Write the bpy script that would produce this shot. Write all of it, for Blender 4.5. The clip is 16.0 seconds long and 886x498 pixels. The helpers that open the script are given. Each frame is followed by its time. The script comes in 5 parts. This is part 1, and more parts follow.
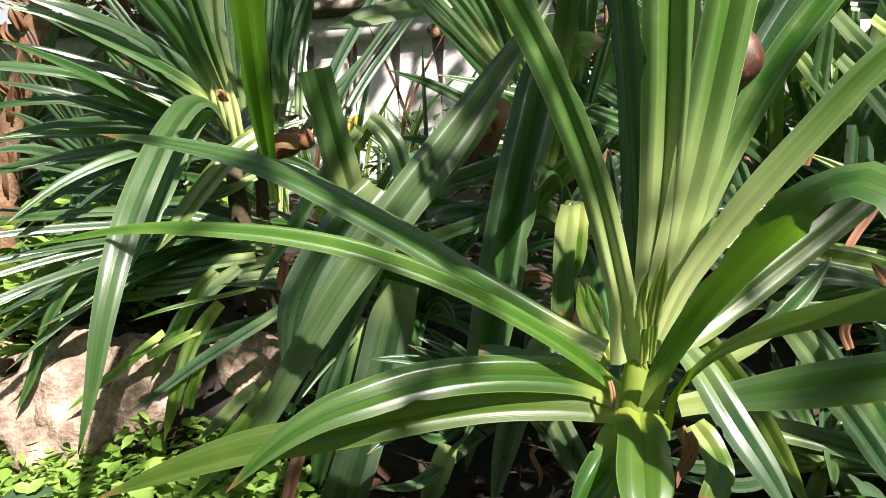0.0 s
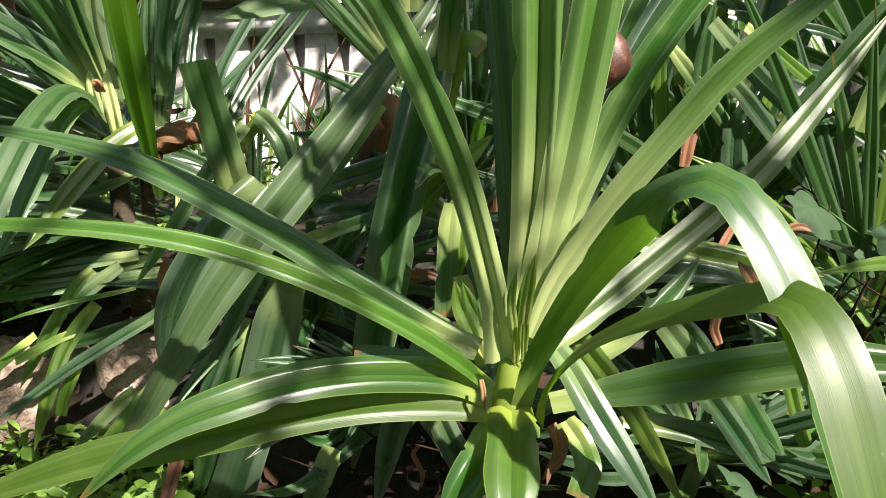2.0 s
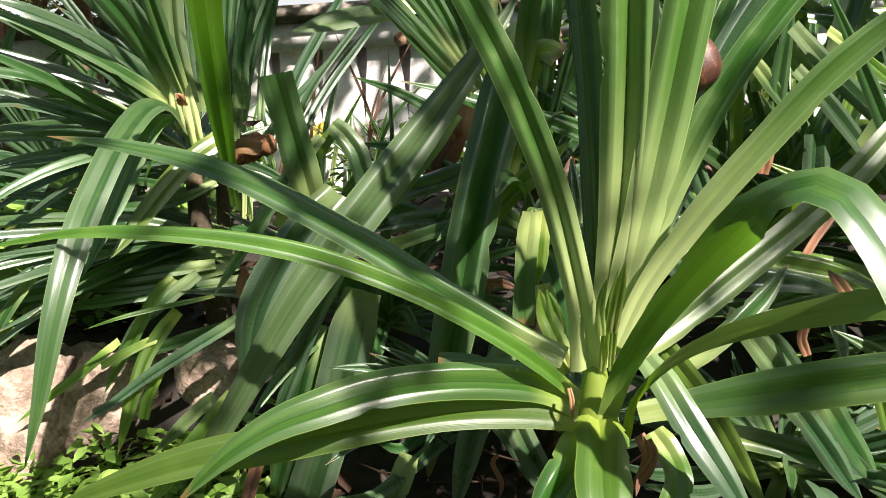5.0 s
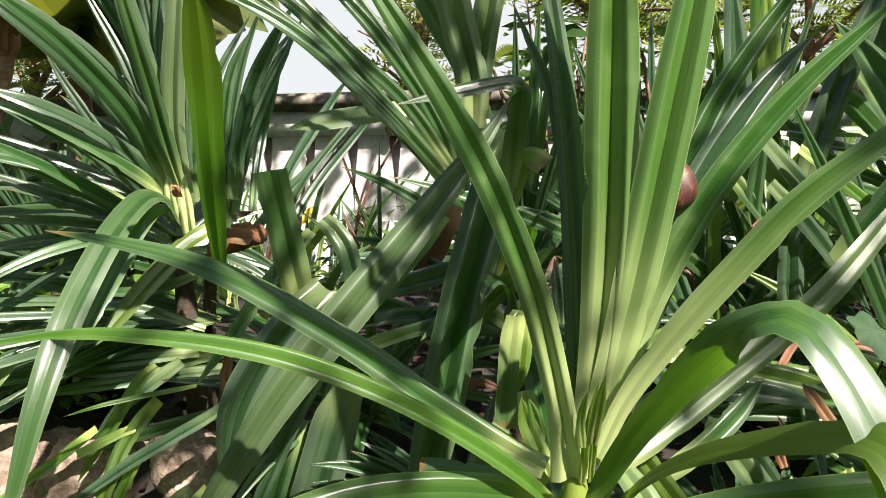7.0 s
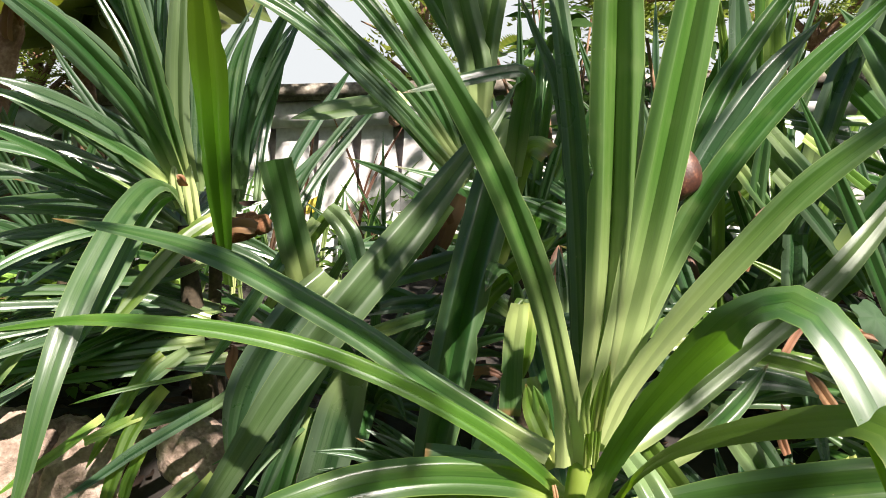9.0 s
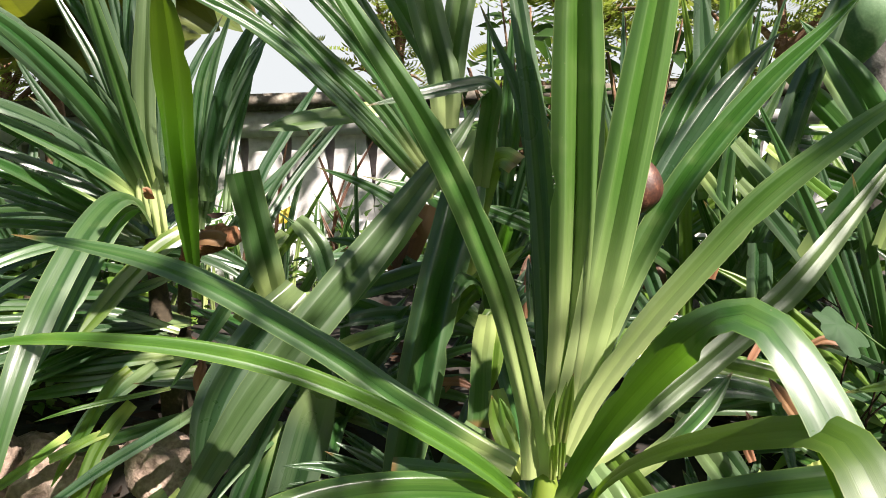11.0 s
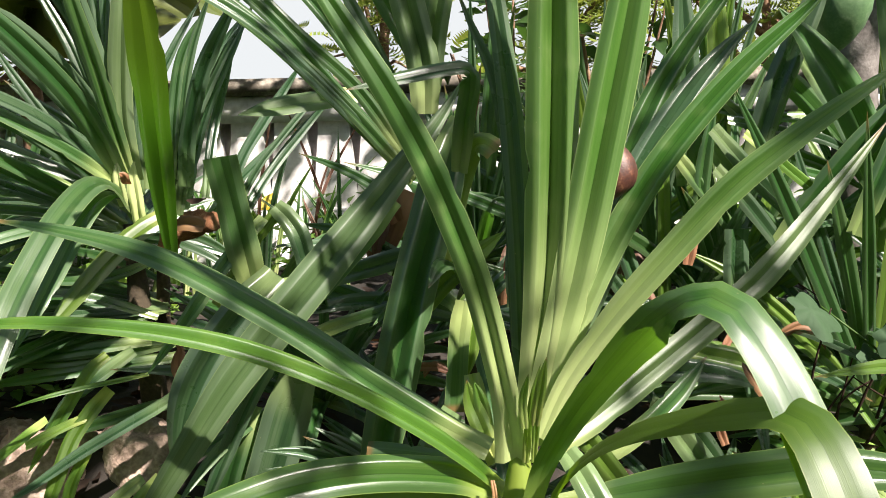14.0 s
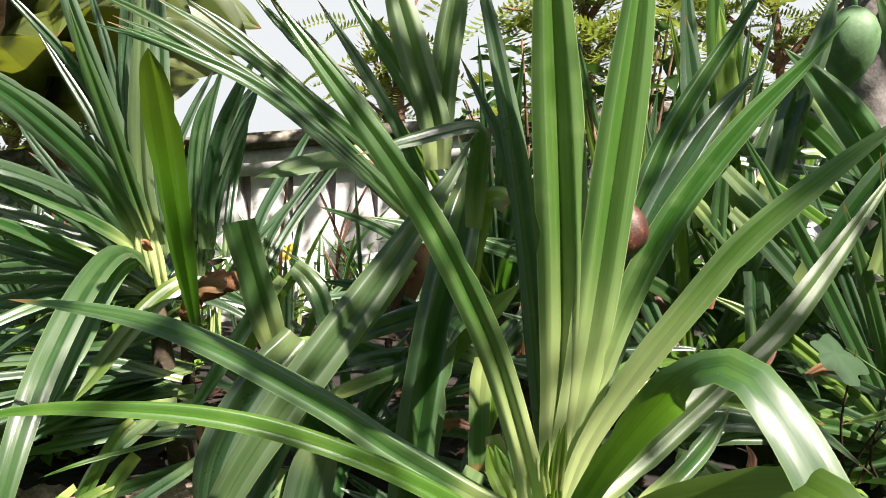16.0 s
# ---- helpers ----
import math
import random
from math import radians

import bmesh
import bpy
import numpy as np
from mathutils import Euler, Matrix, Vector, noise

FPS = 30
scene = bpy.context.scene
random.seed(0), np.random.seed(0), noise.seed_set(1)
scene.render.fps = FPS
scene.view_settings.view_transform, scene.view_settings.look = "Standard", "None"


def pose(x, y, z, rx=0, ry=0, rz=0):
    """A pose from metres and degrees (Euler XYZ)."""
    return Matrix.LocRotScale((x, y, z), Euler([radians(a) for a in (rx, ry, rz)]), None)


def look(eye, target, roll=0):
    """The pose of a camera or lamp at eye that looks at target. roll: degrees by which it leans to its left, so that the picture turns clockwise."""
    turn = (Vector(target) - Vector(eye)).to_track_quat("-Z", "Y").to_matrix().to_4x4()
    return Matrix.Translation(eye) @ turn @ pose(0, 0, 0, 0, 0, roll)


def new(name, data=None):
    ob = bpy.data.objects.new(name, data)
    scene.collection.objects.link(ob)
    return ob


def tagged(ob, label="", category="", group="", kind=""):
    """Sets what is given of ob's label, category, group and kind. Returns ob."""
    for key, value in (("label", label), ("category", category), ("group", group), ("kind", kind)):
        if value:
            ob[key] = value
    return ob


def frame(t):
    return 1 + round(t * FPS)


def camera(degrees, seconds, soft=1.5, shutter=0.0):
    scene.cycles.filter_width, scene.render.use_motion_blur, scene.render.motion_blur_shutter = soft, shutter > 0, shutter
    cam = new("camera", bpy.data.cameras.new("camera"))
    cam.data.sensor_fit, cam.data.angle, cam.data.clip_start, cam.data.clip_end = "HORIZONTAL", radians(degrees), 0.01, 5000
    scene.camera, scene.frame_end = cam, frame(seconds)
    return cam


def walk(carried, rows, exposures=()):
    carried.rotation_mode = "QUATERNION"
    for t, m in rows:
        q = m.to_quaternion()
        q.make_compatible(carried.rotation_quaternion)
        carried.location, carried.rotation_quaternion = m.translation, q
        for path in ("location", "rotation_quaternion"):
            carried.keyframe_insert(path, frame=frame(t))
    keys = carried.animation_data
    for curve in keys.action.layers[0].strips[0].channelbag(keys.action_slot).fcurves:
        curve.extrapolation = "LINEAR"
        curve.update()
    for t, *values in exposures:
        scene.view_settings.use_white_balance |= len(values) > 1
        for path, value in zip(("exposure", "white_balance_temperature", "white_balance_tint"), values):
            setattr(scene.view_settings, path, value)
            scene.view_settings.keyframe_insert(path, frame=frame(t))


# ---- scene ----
cam = camera(60.6, 16.0, soft=0.6)
PATH = [
    (0, (0.1321, 0.0333, 1.09), (-0.0515, 1.9766, 0.6541), -3.99),
    (0.5, (0.1576, 0.0417, 1.0857), (0.0569, 1.989, 0.6412), -3.72),
    (1, (0.1876, 0.0579, 1.0819), (0.1865, 2.005, 0.625), -3.21),
    (1.5, (0.2029, 0.0583, 1.0813), (0.2615, 2.0058, 0.6297), -2.77),
    (2, (0.194, 0.0516, 1.0829), (0.226, 1.9996, 0.6309), -2.52),
    (2.5, (0.195, 0.05, 1.0847), (0.1797, 1.9992, 0.6371), -3.44),
    (3, (0.1893, 0.0465, 1.0881), (0.1572, 1.9961, 0.6429), -3.19),
    (3.5, (0.1716, 0.0449, 1.0879), (0.1197, 1.9944, 0.6443), -3.16),
    (3.7, (0.1635, 0.0503, 1.0787), (0.0942, 2.001, 0.6427), -3.15),
    (5.8, (0.1441, 0.036, 1.0896), (0.0328, 1.9934, 0.6946), -3.07),
    (6, (0.1447, 0.0281, 1.1015), (0.0317, 1.9954, 0.7594), -2.87),
    (6.5, (0.1483, 0.0341, 1.1159), (0.0996, 2.0158, 0.85), -1.89),
    (7, (0.1431, 0.0219, 1.1263), (0.0924, 2.0101, 0.9148), -1.32),
    (7.5, (0.1431, 0.0241, 1.1225), (0.112, 2.0126, 0.9113), -1.03),
    (8, (0.1433, 0.0217, 1.1174), (0.1194, 2.0098, 0.9012), -0.43),
    (8.2, (0.1397, 0.0204, 1.1183), (0.1034, 2.0071, 0.8905), -0.44),
    (10.3, (0.1453, 0.0118, 1.123), (0.0823, 1.997, 0.888), -2.00),
    (10.5, (0.1481, 0.0121, 1.1242), (0.1078, 1.9993, 0.9015), -1.41),
    (11, (0.1601, 0.016, 1.1296), (0.1593, 2.0043, 0.9131), -1.68),
    (11.5, (0.1631, 0.019, 1.125), (0.181, 2.0065, 0.9025), -1.40),
    (12, (0.1773, 0.0244, 1.1239), (0.2504, 2.008, 0.8795), -1.26),
    (12.5, (0.1789, 0.0177, 1.1209), (0.264, 2.0011, 0.878), -0.84),
    (13, (0.1865, 0.0141, 1.1281), (0.2565, 1.9988, 0.8913), -1.23),
    (13.5, (0.1873, 0.0125, 1.1297), (0.2401, 1.9982, 0.8968), -1.64),
    (14, (0.1771, 0.0146, 1.1249), (0.2108, 1.9987, 0.8753), -1.49),
    (14.5, (0.1715, 0.0136, 1.1242), (0.199, 1.9976, 0.8731), -1.10),
    (15, (0.1647, 0.0083, 1.1314), (0.1903, 1.9961, 0.9131), -0.52),
    (15.5, (0.1792, 0.0092, 1.1536), (0.2014, 2.0019, 0.9844), -2.22),
    (16, (0.1925, 0.0097, 1.1706), (0.1704, 2.0034, 1.0133), -3.99),
]
walk(cam, [(t, look(eye, target, roll)) for t, eye, target, roll in PATH])

# ---- light ----
SUN = Vector((0.45, -0.50, 0.74)).normalized()     # the way to the sun
world = bpy.data.worlds.new("sky")
scene.world = world
world.use_nodes = True
wn = world.node_tree
sky = wn.nodes.new("ShaderNodeTexSky")
sky.sky_type = 'NISHITA'
sky.sun_disc = False
sky.sun_elevation = math.asin(SUN.z)
sky.sun_rotation = math.atan2(SUN.x, SUN.y)
sky.dust_density = 2.0
wn.nodes["Background"].inputs["Strength"].default_value = 0.037
wn.links.new(sky.outputs[0], wn.nodes["Background"].inputs["Color"])
sun = new("sun", bpy.data.lights.new("sun", 'SUN'))
sun.data.energy = 5.0
sun.data.angle = radians(0.8)
sun.data.color = (1.0, 0.91, 0.83)
sun.matrix_world = look(tuple(SUN * 20), (0, 0, 0))
scene.view_settings.exposure = 1.74


# ---- materials ----
def material(name):
    m = bpy.data.materials.new(name)
    m.use_nodes = True
    t = m.node_tree
    return m, t, t.nodes["Principled BSDF"]


def node(t, kind, **sockets):
    n = t.nodes.new(kind)
    for key, value in sockets.items():
        n.inputs[int(key[1:])].default_value = value
    return n


def ramp(t, fac, stops):
    r = t.nodes.new("ShaderNodeValToRGB")
    el = r.color_ramp.elements
    while len(el) < len(stops):
        el.new(0.5)
    for e, (p, c) in zip(el, stops):
        e.position, e.color = p, (*c, 1)
    t.links.new(fac, r.inputs[0])
    return r.outputs[0]


def mixed(t, fac, a, b, how='MIX'):
    m = t.nodes.new("ShaderNodeMix")
    m.data_type, m.blend_type = 'RGBA', how
    for sock, v in ((m.inputs[0], fac), (m.inputs[6], a), (m.inputs[7], b)):
        if isinstance(v, (int, float)):
            sock.default_value = v
        elif isinstance(v, tuple):
            sock.default_value = (*v, 1)
        else:
            t.links.new(v, sock)
    return m.outputs[2]


def maths(t, how, a, b=0.0, c=0.0):
    m = t.nodes.new("ShaderNodeMath")
    m.operation = how
    for sock, v in zip(m.inputs, (a, b, c)):
        if isinstance(v, (int, float)):
            sock.default_value = v
        else:
            t.links.new(v, sock)
    return m.outputs[0]


def span(t, value, a, b):
    m = t.nodes.new("ShaderNodeMapRange")
    m.interpolation_type = 'SMOOTHSTEP'
    m.inputs[1].default_value, m.inputs[2].default_value = a, b
    t.links.new(value, m.inputs[0])
    return m.outputs[0]


def blade_material(name, dark, mid, light, pale, through_colour, rough=0.32, pale_reach=0.12, clear=0.3, tip=None, flaps=0.3):
    """A strap leaf: lengthwise bands and veins, a pale base, blotches, scars, a sheen partly painted on the flaps, and
    light through the blade.
    """
    m, t, b = material(name)
    uv = t.nodes.new("ShaderNodeUVMap")
    uv.uv_map = "UVMap"
    sep = t.nodes.new("ShaderNodeSeparateXYZ")
    t.links.new(uv.outputs[0], sep.inputs[0])
    u, v = sep.outputs[0], sep.outputs[1]
    info = t.nodes.new("ShaderNodeObjectInfo")
    shift = maths(t, 'MULTIPLY', info.outputs["Random"], 37.0)

    def lengthwise(across, along, detail):
        c = t.nodes.new("ShaderNodeCombineXYZ")
        t.links.new(maths(t, 'MULTIPLY', u, across), c.inputs[0])
        t.links.new(maths(t, 'MULTIPLY', v, along), c.inputs[1])
        t.links.new(shift, c.inputs[2])
        n = node(t, "ShaderNodeTexNoise", i2=1.0, i3=detail)
        t.links.new(c.outputs[0], n.inputs[0])
        return n.outputs["Fac"]

    bands = lengthwise(4.0, 2.2, 4.0)
    veins = lengthwise(58.0, 1.6, 3.0)
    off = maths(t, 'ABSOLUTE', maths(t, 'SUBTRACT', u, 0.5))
    groove_shade = maths(t, 'SUBTRACT', 1.0, span(t, off, 0.0, 0.035))
    colour = mixed(t, 0.62, ramp(t, bands, [(0.36, dark), (0.50, mid), (0.66, light)]), mid)
    stripes = lengthwise(15.0, 0.5, 1.0)
    colour = mixed(t, maths(t, 'MULTIPLY', span(t, stripes, 0.52, 0.64), 0.16), colour, light)
    colour = mixed(t, maths(t, 'MULTIPLY', span(t, stripes, 0.47, 0.36), 0.24), colour, dark)
    colour = mixed(t, maths(t, 'MULTIPLY', span(t, veins, 0.48, 0.62), 0.26), colour, dark)
    # Crease shade painted as a darker line down the centre groove.
    colour = mixed(t, maths(t, 'MULTIPLY', groove_shade, 0.55), colour, dark)
    # Sky sheen on the side flaps, painted as a greyer, bluer tone.
    flap = span(t, off, 0.225, 0.265)
    flap_sheen = tuple(0.55 * p + 0.45 * q for p, q in zip(light, (0.12, 0.165, 0.14)))
    colour = mixed(t, maths(t, 'MULTIPLY', flap, flaps), colour, flap_sheen)
    for at, fine, much, tone in ((0.235, 0.009, 0.45, dark), (0.26, 0.010, 0.25, light), (0.12, 0.008, 0.14, light)):
        rib = maths(t, 'SUBTRACT', 1.0, span(t, maths(t, 'ABSOLUTE', maths(t, 'SUBTRACT', off, at)), 0.0, fine))
        colour = mixed(t, maths(t, 'MULTIPLY', rib, much), colour, tone)
    edge = span(t, off, 0.472, 0.488)
    colour = mixed(t, maths(t, 'MULTIPLY', edge, 0.3), colour, pale)
    blot = node(t, "ShaderNodeTexNoise", i2=14.0, i3=4.0)
    geo = t.nodes.new("ShaderNodeNewGeometry")
    t.links.new(geo.outputs["Position"], blot.inputs[0])
    colour = mixed(t, maths(t, 'MULTIPLY', span(t, blot.outputs["Fac"], 0.55, 0.8), 0.12), colour, pale)
    base = maths(t, 'SUBTRACT', 1.0, span(t, v, 0.02, pale_reach))
    colour = mixed(t, maths(t, 'MULTIPLY', base, 0.78), colour, pale)
    if tip:
        colour = mixed(t, span(t, v, 0.42, 0.78), colour, tip)
        through_colour = mixed(t, span(t, v, 0.55, 0.95), through_colour, (0.22, 0.38, 0.010))
    hue = node(t, "ShaderNodeHueSaturation")
    val = maths(t, 'ADD', 0.66, maths(t, 'MULTIPLY', info.outputs["Random"], 0.44))
    t.links.new(val, hue.inputs["Value"])
    t.links.new(maths(t, 'ADD', 0.488, maths(t, 'MULTIPLY', maths(t, 'FRACT', shift), 0.024)), hue.inputs["Hue"])
    t.links.new(colour, hue.inputs["Color"])
    colour = hue.outputs[0]
    spots = node(t, "ShaderNodeTexVoronoi", i2=55.0)
    t.links.new(geo.outputs["Position"], spots.inputs[0])
    nick = maths(t, 'MULTIPLY', maths(t, 'SUBTRACT', 1.0, span(t, spots.outputs["Distance"], 0.03, 0.08)),
                 span(t, blot.outputs["Fac"], 0.5, 0.6))
    colour = mixed(t, maths(t, 'MULTIPLY', nick, 0.35), colour, (0.42, 0.36, 0.2))
    far = t.nodes.new("ShaderNodeUVMap")
    far.uv_map = "Reach"
    reach = t.nodes.new("ShaderNodeSeparateXYZ")
    t.links.new(far.outputs[0], reach.inputs[0])
    withered = maths(t, 'ADD', reach.outputs[0], maths(t, 'MULTIPLY', maths(t, 'SUBTRACT', blot.outputs["Fac"], 0.5), 0.12))
    withered = maths(t, 'MULTIPLY', span(t, withered, 0.93, 0.985), maths(t, 'GREATER_THAN', maths(t, 'FRACT', maths(t, 'MULTIPLY', shift, 1.7)), 0.45))
    colour = mixed(t, maths(t, 'MULTIPLY', withered, 0.85), colour, (0.16, 0.09, 0.035))
    t.links.new(colour, b.inputs["Base Color"])
    t.links.new(maths(t, 'ADD', rough - 0.08, maths(t, 'MULTIPLY', blot.outputs["Fac"], 0.16)), b.inputs["Roughness"])
    b.inputs["Specular IOR Level"].default_value = 0.8
    bump = node(t, "ShaderNodeBump", i0=0.2, i1=0.001)
    t.links.new(veins, bump.inputs["Height"])
    t.links.new(bump.outputs[0], b.inputs["Normal"])
    tr = t.nodes.new("ShaderNodeBsdfTranslucent")
    t.links.new(mixed(t, 0.6, colour, through_colour), tr.inputs[0])
    mix = t.nodes.new("ShaderNodeMixShader")
    mix.inputs[0].default_value = clear
    t.links.new(b.outputs[0], mix.inputs[1])
    t.links.new(tr.outputs[0], mix.inputs[2])
    t.links.new(mix.outputs[0], t.nodes["Material Output"].inputs[0])
    return m


def rough_material(name, stops, scale, rough=0.9, depth=0.01, fine=6.0):
    """A matt surface of noise at two scales: soil, stone, bark, dry leaf."""
    m, t, b = material(name)
    geo = t.nodes.new("ShaderNodeTexCoord")
    a = node(t, "ShaderNodeTexNoise", i2=scale, i3=6.0)
    c = node(t, "ShaderNodeTexNoise", i2=scale * fine, i3=5.0)
    for n in (a, c):
        t.links.new(geo.outputs["Object"], n.inputs[0])
    f = maths(t, 'ADD', maths(t, 'MULTIPLY', a.outputs["Fac"], 0.65), maths(t, 'MULTIPLY', c.outputs["Fac"], 0.35))
    t.links.new(ramp(t, f, stops), b.inputs["Base Color"])
    b.inputs["Roughness"].default_value = rough
    bump = node(t, "ShaderNodeBump", i0=0.7, i1=depth)
    t.links.new(f, bump.inputs["Height"])
    t.links.new(bump.outputs[0], b.inputs["Normal"])
    return m


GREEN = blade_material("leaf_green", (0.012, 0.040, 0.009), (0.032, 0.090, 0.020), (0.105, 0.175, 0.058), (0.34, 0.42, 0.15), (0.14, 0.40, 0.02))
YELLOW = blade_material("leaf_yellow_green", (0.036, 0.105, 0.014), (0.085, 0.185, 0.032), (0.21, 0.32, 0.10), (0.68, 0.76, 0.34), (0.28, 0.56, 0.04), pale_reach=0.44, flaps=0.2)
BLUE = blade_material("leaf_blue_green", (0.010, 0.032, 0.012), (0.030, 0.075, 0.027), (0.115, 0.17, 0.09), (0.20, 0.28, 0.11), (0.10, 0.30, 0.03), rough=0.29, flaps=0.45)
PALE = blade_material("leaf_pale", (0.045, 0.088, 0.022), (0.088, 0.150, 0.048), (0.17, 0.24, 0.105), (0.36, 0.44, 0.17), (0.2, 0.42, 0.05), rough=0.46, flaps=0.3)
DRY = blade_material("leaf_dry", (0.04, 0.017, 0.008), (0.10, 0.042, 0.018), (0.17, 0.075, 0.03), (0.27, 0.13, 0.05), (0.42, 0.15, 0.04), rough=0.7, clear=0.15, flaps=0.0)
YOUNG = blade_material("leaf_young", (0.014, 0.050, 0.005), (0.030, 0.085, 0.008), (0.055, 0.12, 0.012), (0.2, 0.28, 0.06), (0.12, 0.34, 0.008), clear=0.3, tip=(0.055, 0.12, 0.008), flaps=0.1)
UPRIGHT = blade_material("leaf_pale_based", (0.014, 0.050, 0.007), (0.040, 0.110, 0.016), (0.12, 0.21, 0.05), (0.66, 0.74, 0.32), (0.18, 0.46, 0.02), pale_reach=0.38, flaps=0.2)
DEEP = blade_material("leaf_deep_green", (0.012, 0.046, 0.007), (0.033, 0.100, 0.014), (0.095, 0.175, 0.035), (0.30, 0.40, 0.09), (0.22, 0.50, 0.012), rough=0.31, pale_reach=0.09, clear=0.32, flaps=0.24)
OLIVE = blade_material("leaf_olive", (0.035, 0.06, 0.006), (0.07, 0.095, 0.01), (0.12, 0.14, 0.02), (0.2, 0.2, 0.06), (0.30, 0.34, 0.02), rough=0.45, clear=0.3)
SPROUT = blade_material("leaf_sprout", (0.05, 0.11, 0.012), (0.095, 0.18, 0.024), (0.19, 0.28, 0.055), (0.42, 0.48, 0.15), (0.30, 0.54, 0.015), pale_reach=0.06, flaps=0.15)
# Brighter yellow-green copy for leaves that look sunlit; the glow is in its colour.
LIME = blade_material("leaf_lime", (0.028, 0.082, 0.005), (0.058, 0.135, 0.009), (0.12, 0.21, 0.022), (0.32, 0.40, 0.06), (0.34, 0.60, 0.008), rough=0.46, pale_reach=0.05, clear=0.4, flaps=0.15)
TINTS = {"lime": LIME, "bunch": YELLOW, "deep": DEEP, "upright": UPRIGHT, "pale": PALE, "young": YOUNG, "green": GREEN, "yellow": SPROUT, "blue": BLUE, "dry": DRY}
STEM = rough_material("old_stem", [(0.3, (0.018, 0.013, 0.008)), (0.5, (0.05, 0.036, 0.02)), (0.7, (0.12, 0.085, 0.05))], 18.0, depth=0.008)
# Near black: the shade under the plants is partly put into the soil colour.
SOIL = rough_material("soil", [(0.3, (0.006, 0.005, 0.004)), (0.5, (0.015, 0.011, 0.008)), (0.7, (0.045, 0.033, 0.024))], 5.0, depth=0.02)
STONE = rough_material("stone", [(0.32, (0.10, 0.07, 0.05)), (0.5, (0.25, 0.18, 0.14)), (0.66, (0.44, 0.34, 0.28))], 16.0, depth=0.03, fine=5.0)
BARK = rough_material("bark", [(0.3, (0.06, 0.03, 0.018)), (0.5, (0.17, 0.09, 0.05)), (0.7, (0.36, 0.24, 0.16))], 14.0, depth=0.012)
PLASTER = rough_material("plaster", [(0.28, (0.26, 0.235, 0.23)), (0.42, (0.50, 0.475, 0.47)), (0.58, (0.68, 0.66, 0.655))], 3.5, rough=0.85, depth=0.004, fine=9.0)
# Grey-pink of the shaded gaps between the balusters, painted on a sheet.
GAP_SHADE = rough_material("gap_shade", [(0.3, (0.22, 0.17, 0.165)), (0.5, (0.42, 0.355, 0.35)), (0.7, (0.6, 0.53, 0.52))], 5.0, depth=0.004)
MOSSY = rough_material("weathered_concrete", [(0.3, (0.03, 0.026, 0.02)), (0.5, (0.13, 0.11, 0.085)), (0.66, (0.36, 0.32, 0.27))], 7.0, depth=0.008)


def foliage_material(name, dark, light, through_colour, rough=0.45, clear=0.35, veins=30.0):
    """Small leaves in a crown or a weed bed: each its own green."""
    m, t, b = material(name)
    geo = t.nodes.new("ShaderNodeNewGeometry")
    n = node(t, "ShaderNodeTexNoise", i2=veins, i3=3.0)
    t.links.new(geo.outputs["Position"], n.inputs[0])
    f = maths(t, 'ADD', maths(t, 'MULTIPLY', geo.outputs["Random Per Island"], 0.65), maths(t, 'MULTIPLY', n.outputs["Fac"], 0.35))
    colour = ramp(t, f, [(0.1, dark), (0.85, light)])
    t.links.new(colour, b.inputs["Base Color"])
    b.inputs["Roughness"].default_value = rough
    b.inputs["Specular IOR Level"].default_value = 0.3
    bump = node(t, "ShaderNodeBump", i0=0.4, i1=0.002)
    t.links.new(n.outputs["Fac"], bump.inputs["Height"])
    t.links.new(bump.outputs[0], b.inputs["Normal"])
    tr = t.nodes.new("ShaderNodeBsdfTranslucent")
    t.links.new(mixed(t, 0.5, colour, through_colour), tr.inputs[0])
    mix = t.nodes.new("ShaderNodeMixShader")
    mix.inputs[0].default_value = clear
    t.links.new(b.outputs[0], mix.inputs[1])
    t.links.new(tr.outputs[0], mix.inputs[2])
    t.links.new(mix.outputs[0], t.nodes["Material Output"].inputs[0])
    return m


CROWN = foliage_material("crown_leaf", (0.03, 0.075, 0.012), (0.09, 0.16, 0.03), (0.2, 0.4, 0.03))
FEATHER = foliage_material("feathery_leaf", (0.06, 0.12, 0.02), (0.24, 0.27, 0.06), (0.4, 0.5, 0.06))
WEED = foliage_material("weed_leaf", (0.09, 0.18, 0.025), (0.25, 0.38, 0.085), (0.38, 0.56, 0.06), veins=60.0)
BROAD = foliage_material("broad_leaf", (0.012, 0.034, 0.012), (0.035, 0.070, 0.030), (0.06, 0.15, 0.03), rough=0.75, clear=0.12, veins=70.0)
BROADSHRUB = foliage_material("shrub_leaf", (0.018, 0.048, 0.010), (0.06, 0.11, 0.028), (0.12, 0.28, 0.03), rough=0.5, clear=0.25, veins=50.0)
# Darkened like the soil, with some of the plants' shade in the colour.
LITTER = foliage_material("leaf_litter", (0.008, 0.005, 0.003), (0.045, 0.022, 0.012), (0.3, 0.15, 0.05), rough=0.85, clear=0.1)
FALLEN = foliage_material("fallen_yellow", (0.55, 0.40, 0.03), (0.75, 0.58, 0.05), (0.7, 0.5, 0.03), clear=0.2)
FRUIT = rough_material("papaya_skin", [(0.3, (0.055, 0.12, 0.045)), (0.5, (0.09, 0.17, 0.07)), (0.7, (0.16, 0.24, 0.12))], 26.0, rough=0.6, depth=0.001)
GREYBARK = rough_material("papaya_bark", [(0.3, (0.06, 0.052, 0.047)), (0.5, (0.13, 0.115, 0.105)), (0.7, (0.24, 0.22, 0.205))], 16.0, depth=0.008)
